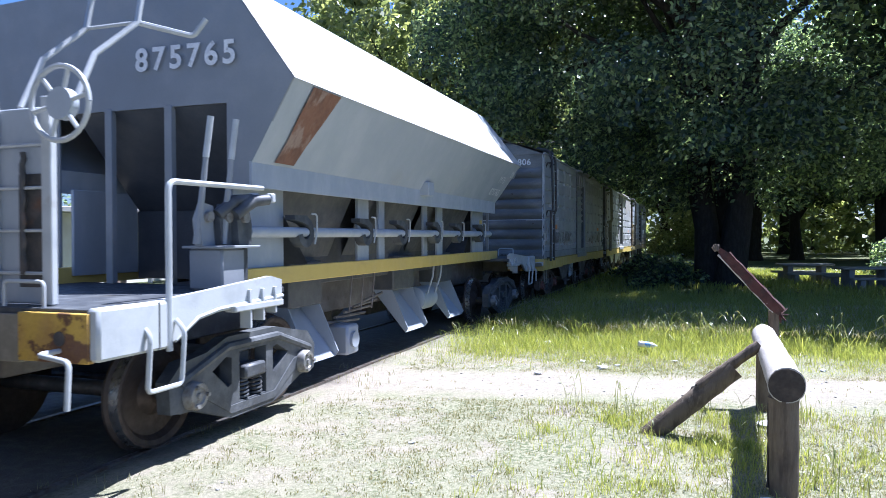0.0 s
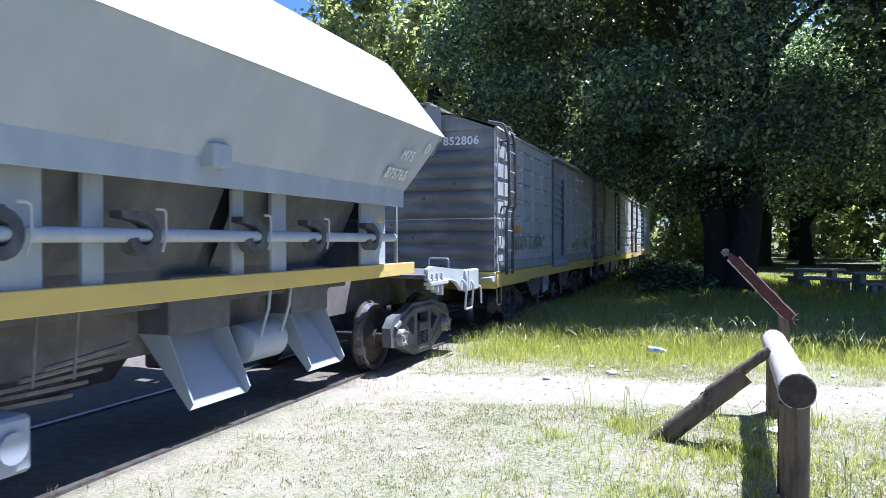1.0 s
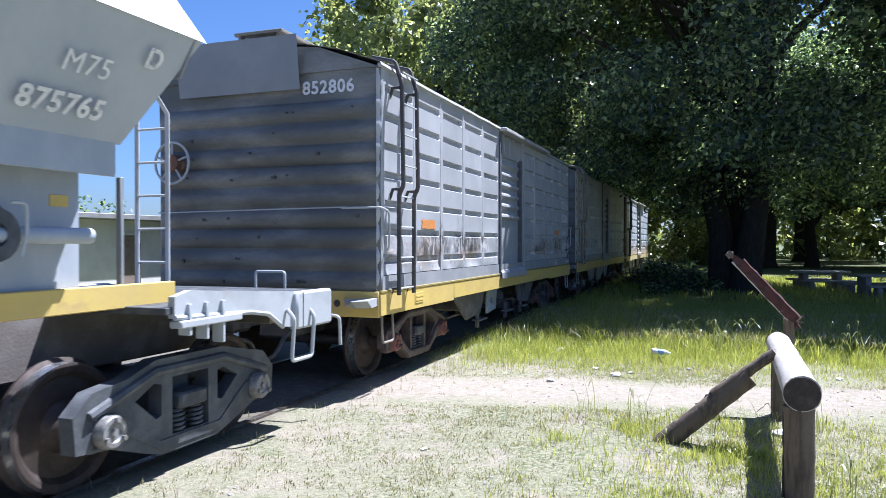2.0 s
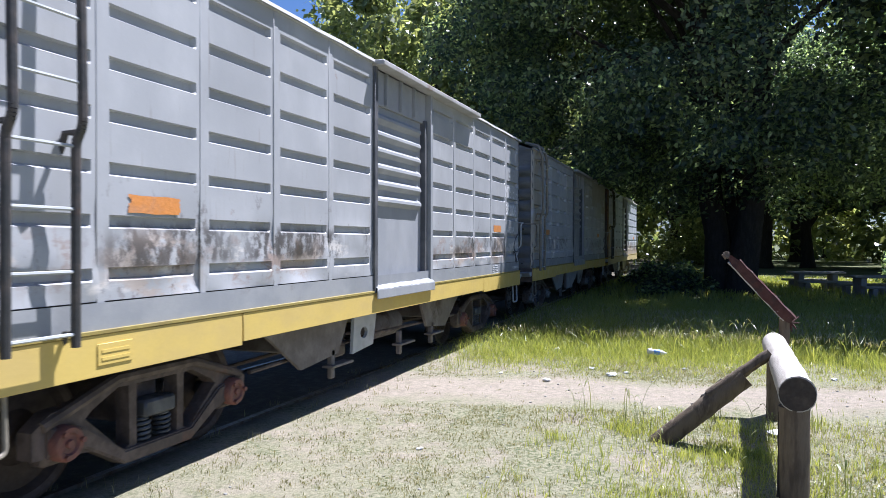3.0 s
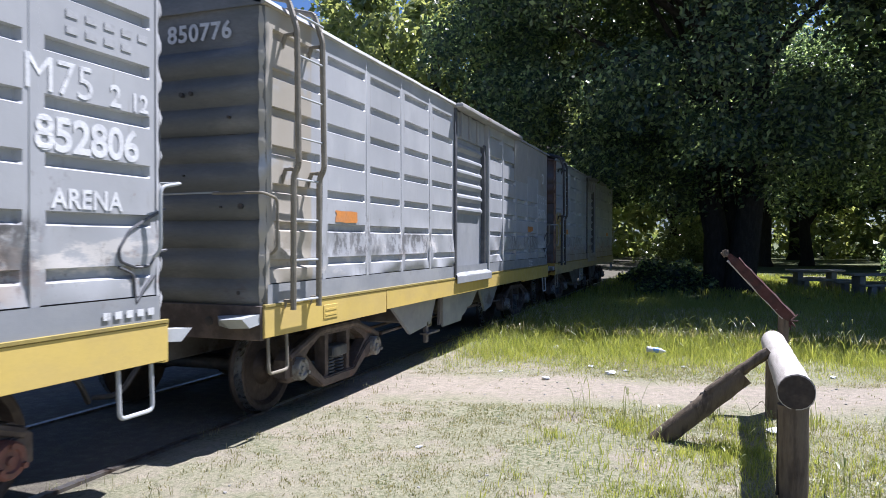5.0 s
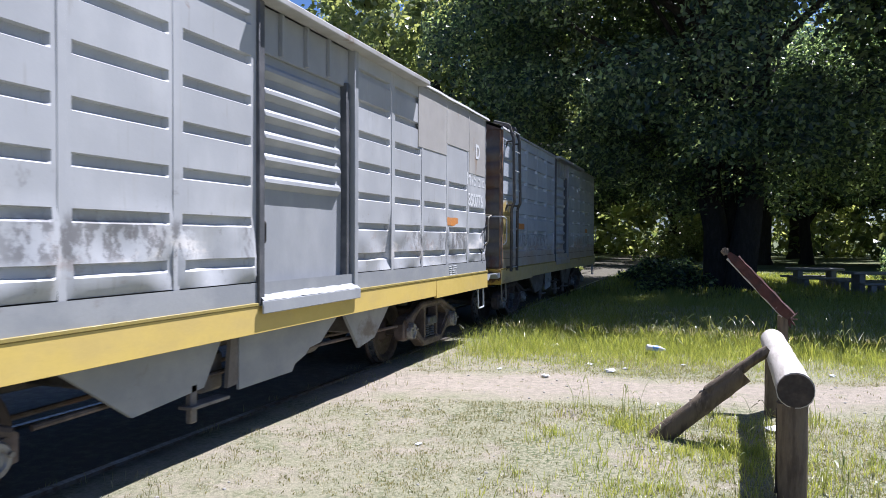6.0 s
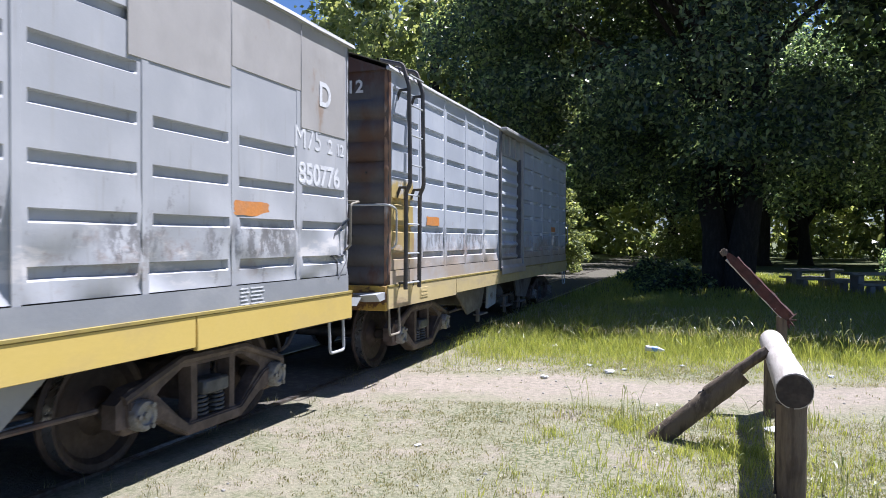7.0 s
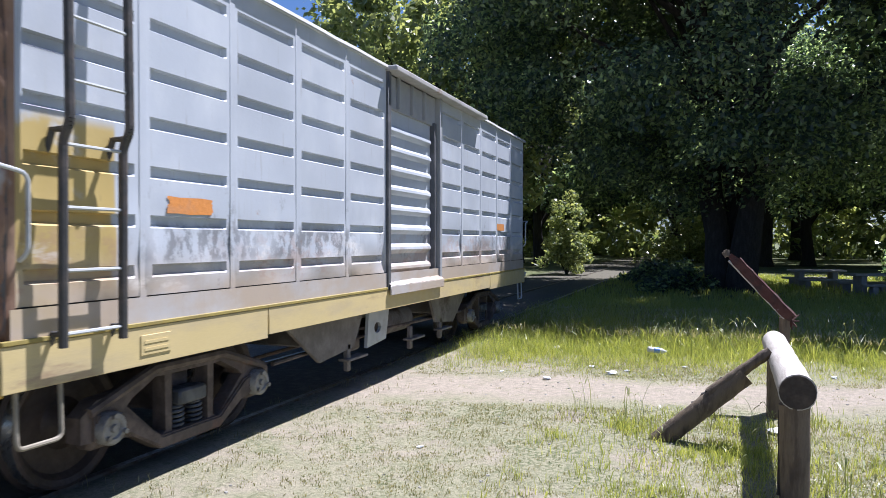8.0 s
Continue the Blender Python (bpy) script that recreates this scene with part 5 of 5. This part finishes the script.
def tuft_keep(x, y):
    d = math.exp(-((x - 0.2) / 1.4) ** 2 - ((y - 6.8) / 1.6) ** 2)
    return (d * 0.5 * (0.2 + max(0, noise.noise((x * 1.6, y * 1.6, 3)) * 2.2)) + 0.015) * path_mask(x, y)


P = scattered(9000, -1.6, 4, 4.2, 9.2, tuft_keep, 12, 0.05)
blades("grass_tuft", "green grass tufts round the broken fence", P, rs.uniform(0.03, 0.13, len(P)), rs.uniform(0.004, 0.008, len(P)), GRASS, 0.8, 3)


def tall_keep(x, y):
    edge = min(1.0, max(0.0, (y - 9.7 - 0.17 * x - 0.7 * noise.noise((x * 0.9, y * 0.4, 3))) / 2.2))
    return edge * (0.65 + 0.6 * noise.noise((x * 0.5, y * 0.5, 1))) * (1.0 if x > -3.6 else 0.25)


P = scattered(230000, -4.1, 12, 9.5, 21, tall_keep, 13, 0.09)
h = np.clip((P[:, 1] - 9.6 - 0.17 * P[:, 0]) / 3.4, 0.10, 1.0) ** 1.1 * rs.uniform(0.08, 0.40, len(P))
blades("tall_grass", "tall green meadow grass at the edge of the shade", P, h, rs.uniform(0.0035, 0.0085, len(P)), GRASS, 1.3, 4)
P = scattered(6000, -4.0, 11, 12.5, 17.5, tall_keep, 14)
blades("grass_heads", "pale grass seed heads", P + np.array([0, 0, 0.26]), rs.uniform(0.05, 0.13, len(P)), rs.uniform(0.006, 0.014, len(P)), SEED, 1.4, 5)
def weed_keep(x, y):
    return max(0.0, min(1.0, (y - 11.8 - 0.17 * x) / 2)) * max(0.0, 0.25 + 1.6 * noise.noise((x * 0.8, y * 0.7, 9)))


P = scattered(14000, -2.8, 11, 11.2, 19, weed_keep, 17, 0.07)
blades("tall_weeds", "tall arching weeds standing above the meadow grass", P, rs.uniform(0.22, 0.58, len(P)), rs.uniform(0.008, 0.018, len(P)), GRASS, 1.5, 8)


def stalks(name, label, places, heights, material, seed):
    """Thin arching stems that end in drooping seed heads."""
    rng = np.random.default_rng(seed)
    verts, faces = [], []
    for (x, y, z), h in zip(places, heights):
        a, lean = rng.uniform(0, 2 * math.pi), h * rng.uniform(0.15, 0.6)
        dx, dy = math.cos(a), math.sin(a)
        w = rng.uniform(0.0022, 0.0038)
        k = len(verts)
        head = rng.uniform(0.005, 0.010)
        for f, ww, up in ((0, 1, 0), (0.45, 0.9, 0.55), (0.75, 0.8, 0.86), (0.9, 1.0, 0.97), (1.02, head / w, 1.0), (1.14, head / w * 0.9, 0.95), (1.24, 0.4, 0.86)):
            cx, cy, cz = x + dx * lean * f ** 2, y + dy * lean * f ** 2, z + h * up
            verts += [(cx - dy * w * ww, cy + dx * w * ww, cz), (cx + dy * w * ww, cy - dx * w * ww, cz)]
        faces += [(k + 2 * i, k + 2 * i + 1, k + 2 * i + 3, k + 2 * i + 2) for i in range(6)]
    me = bpy.data.meshes.new(name)
    me.from_pydata(verts, [], faces)
    me.materials.append(material)
    return tagged(new(name, me), label, "grass", kind="stuff")


def stalk_keep(x, y):
    return max(0.0, 0.45 + 1.5 * noise.noise((x * 1.1, y * 0.9, 12)))


P = scattered(800, -3.3, 10, 12.4, 15.5, stalk_keep, 18, 0.16)
stalks("grass_stalks", "tall seeding grass stems catching the sun", P, rs.uniform(0.30, 0.62, len(P)), STALK, 19)
P = scattered(120, -1.2, 1.6, 5.4, 8.2, lambda x, y: 0.8 * path_mask(x, y), 20, 0.08)
stalks("dry_stalks", "thin dry stems round the broken fence", P, rs.uniform(0.14, 0.40, len(P)), STALK, 21)
P = scattered(50000, -4, 20, 20, 40, lambda x, y: 0.7, 15, 0.12)
blades("shaded_grass", "grass under the trees", P, rs.uniform(0.10, 0.32, len(P)), rs.uniform(0.015, 0.03, len(P)), GRASS, 0.7, 6)
P = scattered(900, -4.6, -3.4, 2.6, 14, lambda x, y: 0.35 + 0.5 * noise.noise((x, y * 1.3, 6)), 16, 0.05)
blades("track_weeds", "thin weeds beside the rail", P, rs.uniform(0.03, 0.12, len(P)), rs.uniform(0.003, 0.006, len(P)), GRASS_DRY, 0.9, 7)


# ---- trees ----
def leaves(name, centres, radii, per, size, material, parent, seed):
    rng = np.random.default_rng(seed)
    n = per * len(centres)
    c = np.repeat(np.array(centres), per, 0)
    r = np.repeat(np.array(radii), per)
    d = rng.normal(size=(n, 3))
    d /= np.linalg.norm(d, axis=1)[:, None]
    p = c + d * (r * rng.uniform(0.25, 1.05, n) ** 0.6)[:, None] * np.array([1, 1, 0.7])
    nrm = d * 0.5 + rng.normal(size=(n, 3)) * 0.6 + np.array([0, 0, 0.6])
    nrm /= np.linalg.norm(nrm, axis=1)[:, None]
    u = np.cross(nrm, rng.normal(size=(n, 3)))
    u /= np.linalg.norm(u, axis=1)[:, None]
    w = np.cross(nrm, u)
    s = rng.uniform(0.6, 1.25, n)[:, None] * size
    v = np.stack([p - u * s, p + w * s * 0.55 - u * 0.1 * s, p + u * s, p - w * s * 0.55 - u * 0.1 * s], 1).reshape(-1, 3)
    me = bpy.data.meshes.new(name)
    me.from_pydata(v.tolist(), [], (np.arange(n)[:, None] * 4 + np.array([[0, 1, 2, 3]])).tolist())
    me.materials.append(material)
    ob = new(name, me)
    ob.parent = parent
    return ob


def tree(label, x, y, height, spread_r, bottom, trunk_r, clumps, per, size, material, seed, stems=1, clump_r=1.0, squash=1.0, front=-99):
    rng = np.random.default_rng(seed)
    root = tagged(new("tree"), label, "tree", "trees of the grove")
    root.location = (x, y, -0.06)
    centres, radii = [], []
    mid, half = (height + bottom) / 2, (height - bottom) / 2
    while len(centres) < clumps:
        d = rng.normal(size=3)
        d /= np.linalg.norm(d)
        k = rng.uniform(0.45, 1.0) ** 0.5
        q = Vector((d[0] * spread_r * k, d[1] * spread_r * k * squash, mid + d[2] * half * k))
        k2 = 1 + 0.22 * noise.noise(q * 0.35 + Vector((seed, 0, 0)))
        q.x *= k2
        q.y *= k2
        if q.y < front and q.x > -1.5 + 0.4 * (q.z - mid):
            continue
        if noise.noise(q * 0.45 + Vector((seed * 2.0, 1, 4))) > -0.22:
            centres.append(tuple(q))
            radii.append(rng.uniform(0.6, 1.35) * clump_r)
    bm = bmesh.new()
    for s in range(stems):
        a = s * 2.4 + seed
        o = Vector((math.cos(a), math.sin(a), 0)) * (trunk_r * 0.75 if stems > 1 else 0)
        fork = bottom + 0.5 + 0.3 * s
        pts = [o, o * 1.1 + Vector((0, 0, 0.5)), o * 1.7 + Vector((0.1, 0, fork * 0.6)), o * 2.4 + Vector((0.15, 0.1, fork)), o * 3.5 + Vector((0.2, 0, mid)), o * 4.2 + Vector((0.1, 0, height - half * 0.3))]
        tube(bm, pts, [trunk_r * 1.35, trunk_r, trunk_r * 0.85, trunk_r * 0.75, trunk_r * 0.4, 0.05], 12, 0.3)
    part("trunk", bm, BARK, root, "dark rough bark trunk", 60)
    order = rng.permutation(len(centres))[:26]
    for k, i in enumerate(order):
        c = Vector(centres[i])
        start = Vector((0, 0, rng.uniform(bottom * 0.75, mid)))
        pts = [start, start.lerp(c, 0.35) + Vector((0, 0, 0.5)), start.lerp(c, 0.7) + Vector((rng.normal(0, .4), rng.normal(0, .4), 0.3)), c]
        part("limb", tube(bmesh.new(), pts, [trunk_r * 0.35, trunk_r * 0.25, trunk_r * 0.14, 0.03], 7, 0.2), BARK, root)
    leaves("crown", centres, radii, per, size, material, root, seed + 50)
    return root


big_tree = tree("large broad-crowned tree with dark multiple trunk casting deep shade", 0.8, 27.3, 17, 10.0, 3.1, 0.50, 575, 380, 0.095, LEAF, 3, stems=3, clump_r=1.15, front=-8.0)
# leaves added above the view to shade the wagons and the meadow
rng = np.random.default_rng(90)
tops, sizes = [], []
while len(tops) < 800:
    x, z = rng.uniform(-8.0, 9.0), rng.uniform(11.0, 14.8)
    brim = 19.0 - 0.10 * x + 0.8 * max(0.0, min(1.0, (x - 1.0) / 3.0)) + 0.5 * noise.noise((x * 0.5, z * 0.4, 2)) + 0.44 * (z - 13.0)
    y = brim + (rng.uniform(0, 1.6) if len(tops) < 230 else rng.uniform(0, 22 if x < 3 else 9))
    if len(tops) >= 230 and noise.noise((x * 0.8, y * 0.8, 6)) < (-0.30 if x < 4.5 else 0.05):
        continue
    tops.append((x - 0.8, y - 27.3, z))
    sizes.append(float(rng.uniform(0.7, 1.3)))
leaves("unseen_shade_crown", tops, sizes, 125, 0.16, LEAF_TOP, big_tree, 91)
mid_tree = tree("leafy green park tree in the shade", 12, 25.5, 16, 7.5, 3.2, 0.42, 250, 110, 0.19, LEAF, 8, clump_r=1.2)
light_tree = tree("sunlit light green tree beside the track", -12.5, 33, 17, 6.5, 2.0, 0.35, 250, 110, 0.20, LEAF_FAR, 21, clump_r=1.1)
# the tree at (21, 31) is unseen, kept for its shade and reflection
for i, (x, y, s, turn) in enumerate([(21, 31, 1.0, 40), (7, 60, 1.1, 170), (12, 57, 1.15, 100), (18, 50, 1.0, 220), (27, 44, 1.1, 300), (4, 58, 1.1, 20), (13, 60, 1.15, 80),
                                     (24, 60, 1.1, 140), (-11.5, 52, 1.05, 200), (-12, 68, 1.1, 250), (-3, 72, 1.2, 310), (34, 58, 1.1, 10), (8, 78, 1.2, 60), (20, 80, 1.2, 130), (29, 28, 1.0, 75)]):
    copy_thing(mid_tree, pose(x, y, -0.06, 0, 0, turn) @ Matrix.Diagonal((s, s, s, 1)))
for x, y, s, turn in ((-19, 43, 1.0, 90), (-15, 60, 1.1, 180), (-27, 58, 1.1, 30), (0, 98, 1.3, 60), (14, 102, 1.3, 120), (-14, 96, 1.3, 250), (30, 96, 1.3, 10), (46, 92, 1.3, 200), (-30, 85, 1.2, 140)):
    copy_thing(light_tree, pose(x, y, -0.06, 0, 0, turn) @ Matrix.Diagonal((s, s, s, 1)))


def shrub(label, x, y, r, h, material, seed, n=40, per=110):
    rng = np.random.default_rng(seed)
    root = tagged(new("bush"), label, "bush", "bushes under the trees")
    root.location = (x, y, -0.05)
    cs = [(rng.normal(0, r * 0.45), rng.normal(0, r * 0.45), abs(rng.normal(0, h * 0.4)) + 0.2) for _ in range(n)]
    bm = bmesh.new()
    for c in cs[:9]:
        tube(bm, [(0, 0, 0), (c[0] * 0.5, c[1] * 0.5, c[2] * 0.6), c], [0.05, 0.03, 0.012], 6)
    part("stems", bm, BARK, root)
    leaves("foliage", cs, [0.35 * r] * n, per, 0.075 + 0.02 * r, material, root, seed)
    return root


shrub("low dark bush beside the tree trunk", -0.9, 26.0, 1.1, 0.8, LEAF, 31)
shrub("low dark bush in the tall grass", -1.9, 31.0, 1.4, 0.8, LEAF, 32)
shrub("bright green bush in sunlight", -1.5, 66, 3.0, 4.0, LEAF_FAR, 33, 60)
shrub("bright green bush beside the track", -7.3, 40, 1.5, 6.0, LEAF_FAR, 34, 50)
shrub("dark round bush near the tables", 8.6, 36, 1.6, 1.6, LEAF, 35)
shrub("green hedge bush beyond the house", -34, 30, 4.5, 3.5, LEAF, 36, 70)


def far_woods():
    """Woods that close the view behind the grove."""
    rng = np.random.default_rng(77)
    cs, rr = [], []
    for k in range(620):
        a = rng.uniform(-0.62, 0.75)
        d = rng.uniform(78, 118)
        z = rng.uniform(0.4, 13) if rng.random() < 0.75 else rng.uniform(0.2, 3)
        if a > 0.2 and z < 3.2 and rng.random() < 0.7:
            continue
        cs.append((math.sin(a) * d, math.cos(a) * d, z))
        rr.append(rng.uniform(1.6, 3.2))
    ob = leaves("far_woods", cs, rr, 110, 0.5, LEAF_FAR, None, 78)
    return tagged(ob, "dense green woods beyond the park", "woods", kind="stuff")


far_woods()

# ---- broken log fence ----
fence = tagged(new("log_fence"), "broken weathered log fence with fallen brace and split post", "fence")


def log_bm(a, b, r0, r1, seg=18, n=14, rough=0.06):
    a, b = Vector(a), Vector(b)
    return tube(bmesh.new(), [a.lerp(b, k / n) for k in range(n + 1)], [(r0 + (r1 - r0) * k / n) * (1 + rough * noise.noise((k * 0.7, a.x * 3, 2))) for k in range(n + 1)], seg, 0.07)


rail_ob = part("rail", log_bm((0.585, 5.50, 0.765), (0.665, 8.35, 0.745), 0.122, 0.115), WOOD, fence, "thick pale grey log rail")
# cut end coloured near black for the unlit side of the log
part("cut_end", tube(bmesh.new(), [(0.585, 5.515, 0.765), (0.585, 5.492, 0.765)], [0.121, 0.116], 18), WOOD_END, rail_ob, "cut end of the log in a shaded dark tone")
part("post", log_bm((0.58, 5.60, -0.3), (0.575, 5.60, 0.66), 0.098, 0.100), WOOD_BROWN, fence, "round brown fence post")
part("post", log_bm((0.66, 8.25, -0.3), (0.66, 8.25, 0.65), 0.08, 0.075), WOOD_BROWN, fence, "round brown fence post")
part("brace", log_bm((-0.44, 6.93, -0.06), (0.32, 6.985, 0.61), 0.092, 0.090, rough=0.12), WOOD_BROWN, fence, "fallen leaning brace log")
part("brace_splinter", log_bm((0.02, 6.95, 0.43), (0.525, 6.99, 0.835), 0.055, 0.045, 10, rough=0.2), WOOD_BROWN, fence, "split piece of the brace")
part("bark_flake", log_bm((-0.10, 6.99, 0.30), (0.14, 7.01, 0.56), 0.045, 0.028, 8, rough=0.5), BARK, fence, "loose dark bark on the brace")
part("post_crack", log_bm((0.475, 5.585, 0.02), (0.478, 5.585, 0.62), 0.010, 0.007, 6, rough=0.6), WOOD_END, fence, "dark drying crack")
part("stub_post", log_bm((0.75, 8.62, -0.3), (0.79, 8.62, 0.98), 0.055, 0.06, 10, rough=0.2), WOOD_BROWN, fence, "dark upright stub")
bm = bmesh.new()
A, B_ = Vector((0.84, 8.58, 0.96)), Vector((0.23, 8.64, 1.65))
ax = (B_ - A).normalized()
nn = Vector((0, 1, 0))
sd = ax.cross(nn).normalized()
rows_ = []
for k in range(11):
    c = A.lerp(B_, k / 10)
    w, dpt = 0.046 + 0.018 * noise.noise((k * 0.9, 1, 1)), 0.045 + 0.012 * noise.noise((k * 1.1, 4, 1))
    if k in (0, 10):
        w, dpt = w * 0.5, dpt * 0.5
    rows_.append([bm.verts.new(c + sd * i * w + nn * j * dpt) for i, j in ((-1, -1), (1, -1), (1, 1), (-1, 1))])
for r0, r1 in zip(rows_, rows_[1:]):
    for k in range(4):
        bm.faces.new((r0[k], r0[(k + 1) % 4], r1[(k + 1) % 4], r1[k]))
bm.faces.new(rows_[0][::-1]), bm.faces.new(rows_[-1])
# pale strip laid along the plank as its sunlit edge
part("lit_edge_strip", log_bm(A.lerp(B_, 0.06) + sd * 0.045 - nn * 0.035, A.lerp(B_, 0.96) + sd * 0.05 - nn * 0.03, 0.007, 0.012, 7, rough=0.5), WOOD, fence, "pale strip for the sunlit edge of the plank")
part("plank_strip", log_bm(A.lerp(B_, 0.0) - sd * 0.05 - nn * 0.01, A.lerp(B_, 0.90) - sd * 0.045, 0.03, 0.022, 7, rough=0.5), WOOD_RED, fence)
part("split_plank", bm, WOOD_RED, fence, "red-brown split plank tipped over", 25)
bm = bmesh.new()
for k in range(9):
    a = k * 0.7
    tube(bm, [(0.84, 8.6, 0.95), (0.84 + 0.09 * math.cos(a) * (1 + 0.4 * math.sin(k * 2.3)), 8.6 + 0.05 * math.sin(a * 2), 0.95 + 0.10 * math.sin(a))], [0.022, 0.005], 5)
part("splinters", bm, WOOD_RED, fence, "torn wood splinters")
bm = bmesh.new()
for k in range(8):
    a = 0.9 + k * 0.25
    tube(bm, [(0.20, 8.63, 1.64), (0.20 + 0.05 * math.cos(a) * (1 + 0.5 * math.sin(k * 3.1)), 8.64 + 0.02 * math.sin(k * 1.7), 1.64 + 0.07 * math.sin(a))], [0.03, 0.008], 5)
part("frayed_tip", bm, WOOD_BROWN, fence, "frayed dark wood at the tip")


# ---- picnic tables under the trees ----
def picnic_table(x, y, turn):
    root = tagged(new("picnic_table"), "grey concrete picnic table with two benches in the shade", "picnic table", "picnic tables")
    root.matrix_basis = pose(x, y, -0.05, 0, 0, turn)
    part("tabletop", one_box((-0.95, -0.4, 0.70), (0.95, 0.4, 0.78), 0.02), STONE, root)
    for sx in (-0.6, 0.6):
        part("table_leg", one_box((sx - 0.1, -0.28, 0), (sx + 0.1, 0.28, 0.70), 0.02), STONE, root)
    for sy in (-0.85, 0.85):
        b = part("bench", one_box((-0.95, sy - 0.17, 0.38), (0.95, sy + 0.17, 0.46), 0.02), STONE, root)
        for sx in (-0.6, 0.6):
            part("bench_leg", one_box((sx - 0.09, sy - 0.13, 0), (sx + 0.09, sy + 0.13, 0.38), 0.02), STONE, b)


for x, y, turn in ((3.9, 31.0, 12), (5.4, 28.0, 18), (8.0, 33.0, 5), (11.5, 38, 20)):
    picnic_table(x, y, turn)


# ---- litter ----
def crumpled(name, label, x, y, r, seed, material=LITTER):
    bm = bmesh.new()
    bmesh.ops.create_icosphere(bm, subdivisions=2, radius=r)
    for v in bm.verts:
        v.co += v.co * 0.9 * noise.noise(v.co * (2.2 / r) + Vector((seed, 0, 0)))
        v.co.z *= 0.45
    ob = part(name, bm, material, None, angle=20)
    ob.location = (x, y, ground_z(x, y) + r * 0.35)
    return tagged(ob, label, "litter", "litter in the grass")


def bottle(x, y, turn):
    root = tagged(new("plastic_bottle"), "crushed clear plastic bottle with blue label in the grass", "bottle", "litter in the grass")
    root.matrix_basis = pose(x, y, ground_z(x, y) + 0.14, 0, 8, turn)
    part("bottle_body", lathe(bmesh.new(), [(-0.15, 0.035), (-0.14, 0.045), (-0.05, 0.040), (0.06, 0.045), (0.12, 0.02), (0.15, 0.014)], seg=14), LITTER, root)
    part("bottle_label", lathe(bmesh.new(), [(-0.06, 0.046), (0.03, 0.047)], seg=14), BLUE_LABEL, root)


bottle(-0.72, 11.65, 20)
for k, (x, y, r) in enumerate(((-1.22, 10.05, 0.10), (-1.98, 9.4, 0.07), (-2.4, 12.25, 0.10), (-1.55, 10.5, 0.06), (0.9, 10.8, 0.07), (0.62, 7.55, 0.10), (-1.05, 10.35, 0.05), (1.6, 10.9, 0.06), (0.45, 5.35, 0.09), (-2.4, 6.0, 0.04), (-0.3, 11.0, 0.05), (-2.7, 9.8, 0.04))):
    crumpled("paper_scrap", "crumpled white litter on the dry grass", x, y, r * 0.72, k * 3.1)
rg = np.random.default_rng(9)
bm = bmesh.new()
for _ in range(300):
    x, y = rg.uniform(-3.6, 5), rg.uniform(3.0, 10.5)
    r = rg.uniform(0.005, 0.017)
    c = Vector((x, y, ground_z(x, y) + r * 0.3))
    made = bmesh.ops.create_icosphere(bm, subdivisions=1, radius=r)["verts"]
    for v in made:
        v.co = c + Vector((v.co.x * rg.uniform(0.7, 1.5), v.co.y * rg.uniform(0.7, 1.5), v.co.z * 0.6))
tagged(part("stones", bm, STONE, None), "small stones and chips on the bare soil", "stones", kind="stuff")


# ---- house beyond the track ----
def house():
    root = tagged(new("house"), "low white house with brown doors beyond the track", "house")
    root.matrix_basis = pose(-24, 19, -0.05, 0, 0, 0)
    part("wall", one_box((-4, -9, 0), (2.5, 9, 2.75), 0.02), PLASTER, root)
    part("roof", one_box((-4.4, -9.4, 2.75), (3.2, 9.4, 2.95), 0.02), TIN, root, "flat grey tin roof")
    for y in (-6.5, -3.2, 0.2, 3.6, 6.8):
        d = part("door" if y in (-3.2, 3.6) else "window", one_box((2.49, y - 0.55, 0.05 if y in (-3.2, 3.6) else 0.95), (2.54, y + 0.55, 2.15), 0.01), BRICKWALL if y in (-3.2, 3.6) else GLASSY, root)
        part("frame", one_box((2.5, y - 0.66, 2.16), (2.58, y + 0.66, 2.26), 0.01), PLASTER, d)
    for y in (-9, -4.8, 0, 4.8, 9):
        part("porch_post", one_box((3.05, y - 0.07, 0), (3.19, y + 0.07, 2.75), 0.01), PLASTER, root)


house()


# ---- parked car far under the trees ----
def parked_car(x, y, turn):
    root = tagged(new("car"), "pale blue parked car far beyond the trees", "car")
    root.matrix_basis = pose(x, y, 0, 0, 0, turn)
    bm = bmesh.new()
    prof = [(-2.1, 0.35), (-2.1, 0.85), (-1.3, 0.95), (-0.8, 1.42), (0.7, 1.45), (1.35, 0.95), (2.1, 0.80), (2.1, 0.35)]
    plate(bm, prof, [], -0.82, 0.82)
    part("body", bm, CAR_PAINT, root)
    for s in (-0.826, 0.816):
        part("window", plate(bmesh.new(), [(-1.1, 0.98), (-0.72, 1.36), (0.62, 1.38), (1.08, 0.98)], [], s, s + 0.01), GLASSY, root)
    for y0 in (-1.3, 1.3):
        for s in (-0.75, 0.75):
            w = part("wheel", lathe(bmesh.new(), [(s - 0.1, 0.2), (s - 0.1, 0.31), (s + 0.1, 0.31), (s + 0.1, 0.2)], seg=18), DARK_STEEL, root)
            w.location = (0, y0, 0.31)


parked_car(17.5, 47, 70)


# ---- what moves: the wagons roll toward the camera, their wheels turn ----
def motions():
    for wagon, start in WAGONS:
        walk(wagon, [(t, pose(TRACK_X, start - SPEED * (t - 4.0), 0)) for t in (0.0, 2.0, 4.0, 6.0, 8.0)])
    turn = math.degrees(SPEED / WHEEL_R)
    for axle, y in AXLES:
        walk(axle, [(k / 10, pose(0, y, WHEEL_R, turn * k / 10)) for k in range(81)])


motions()
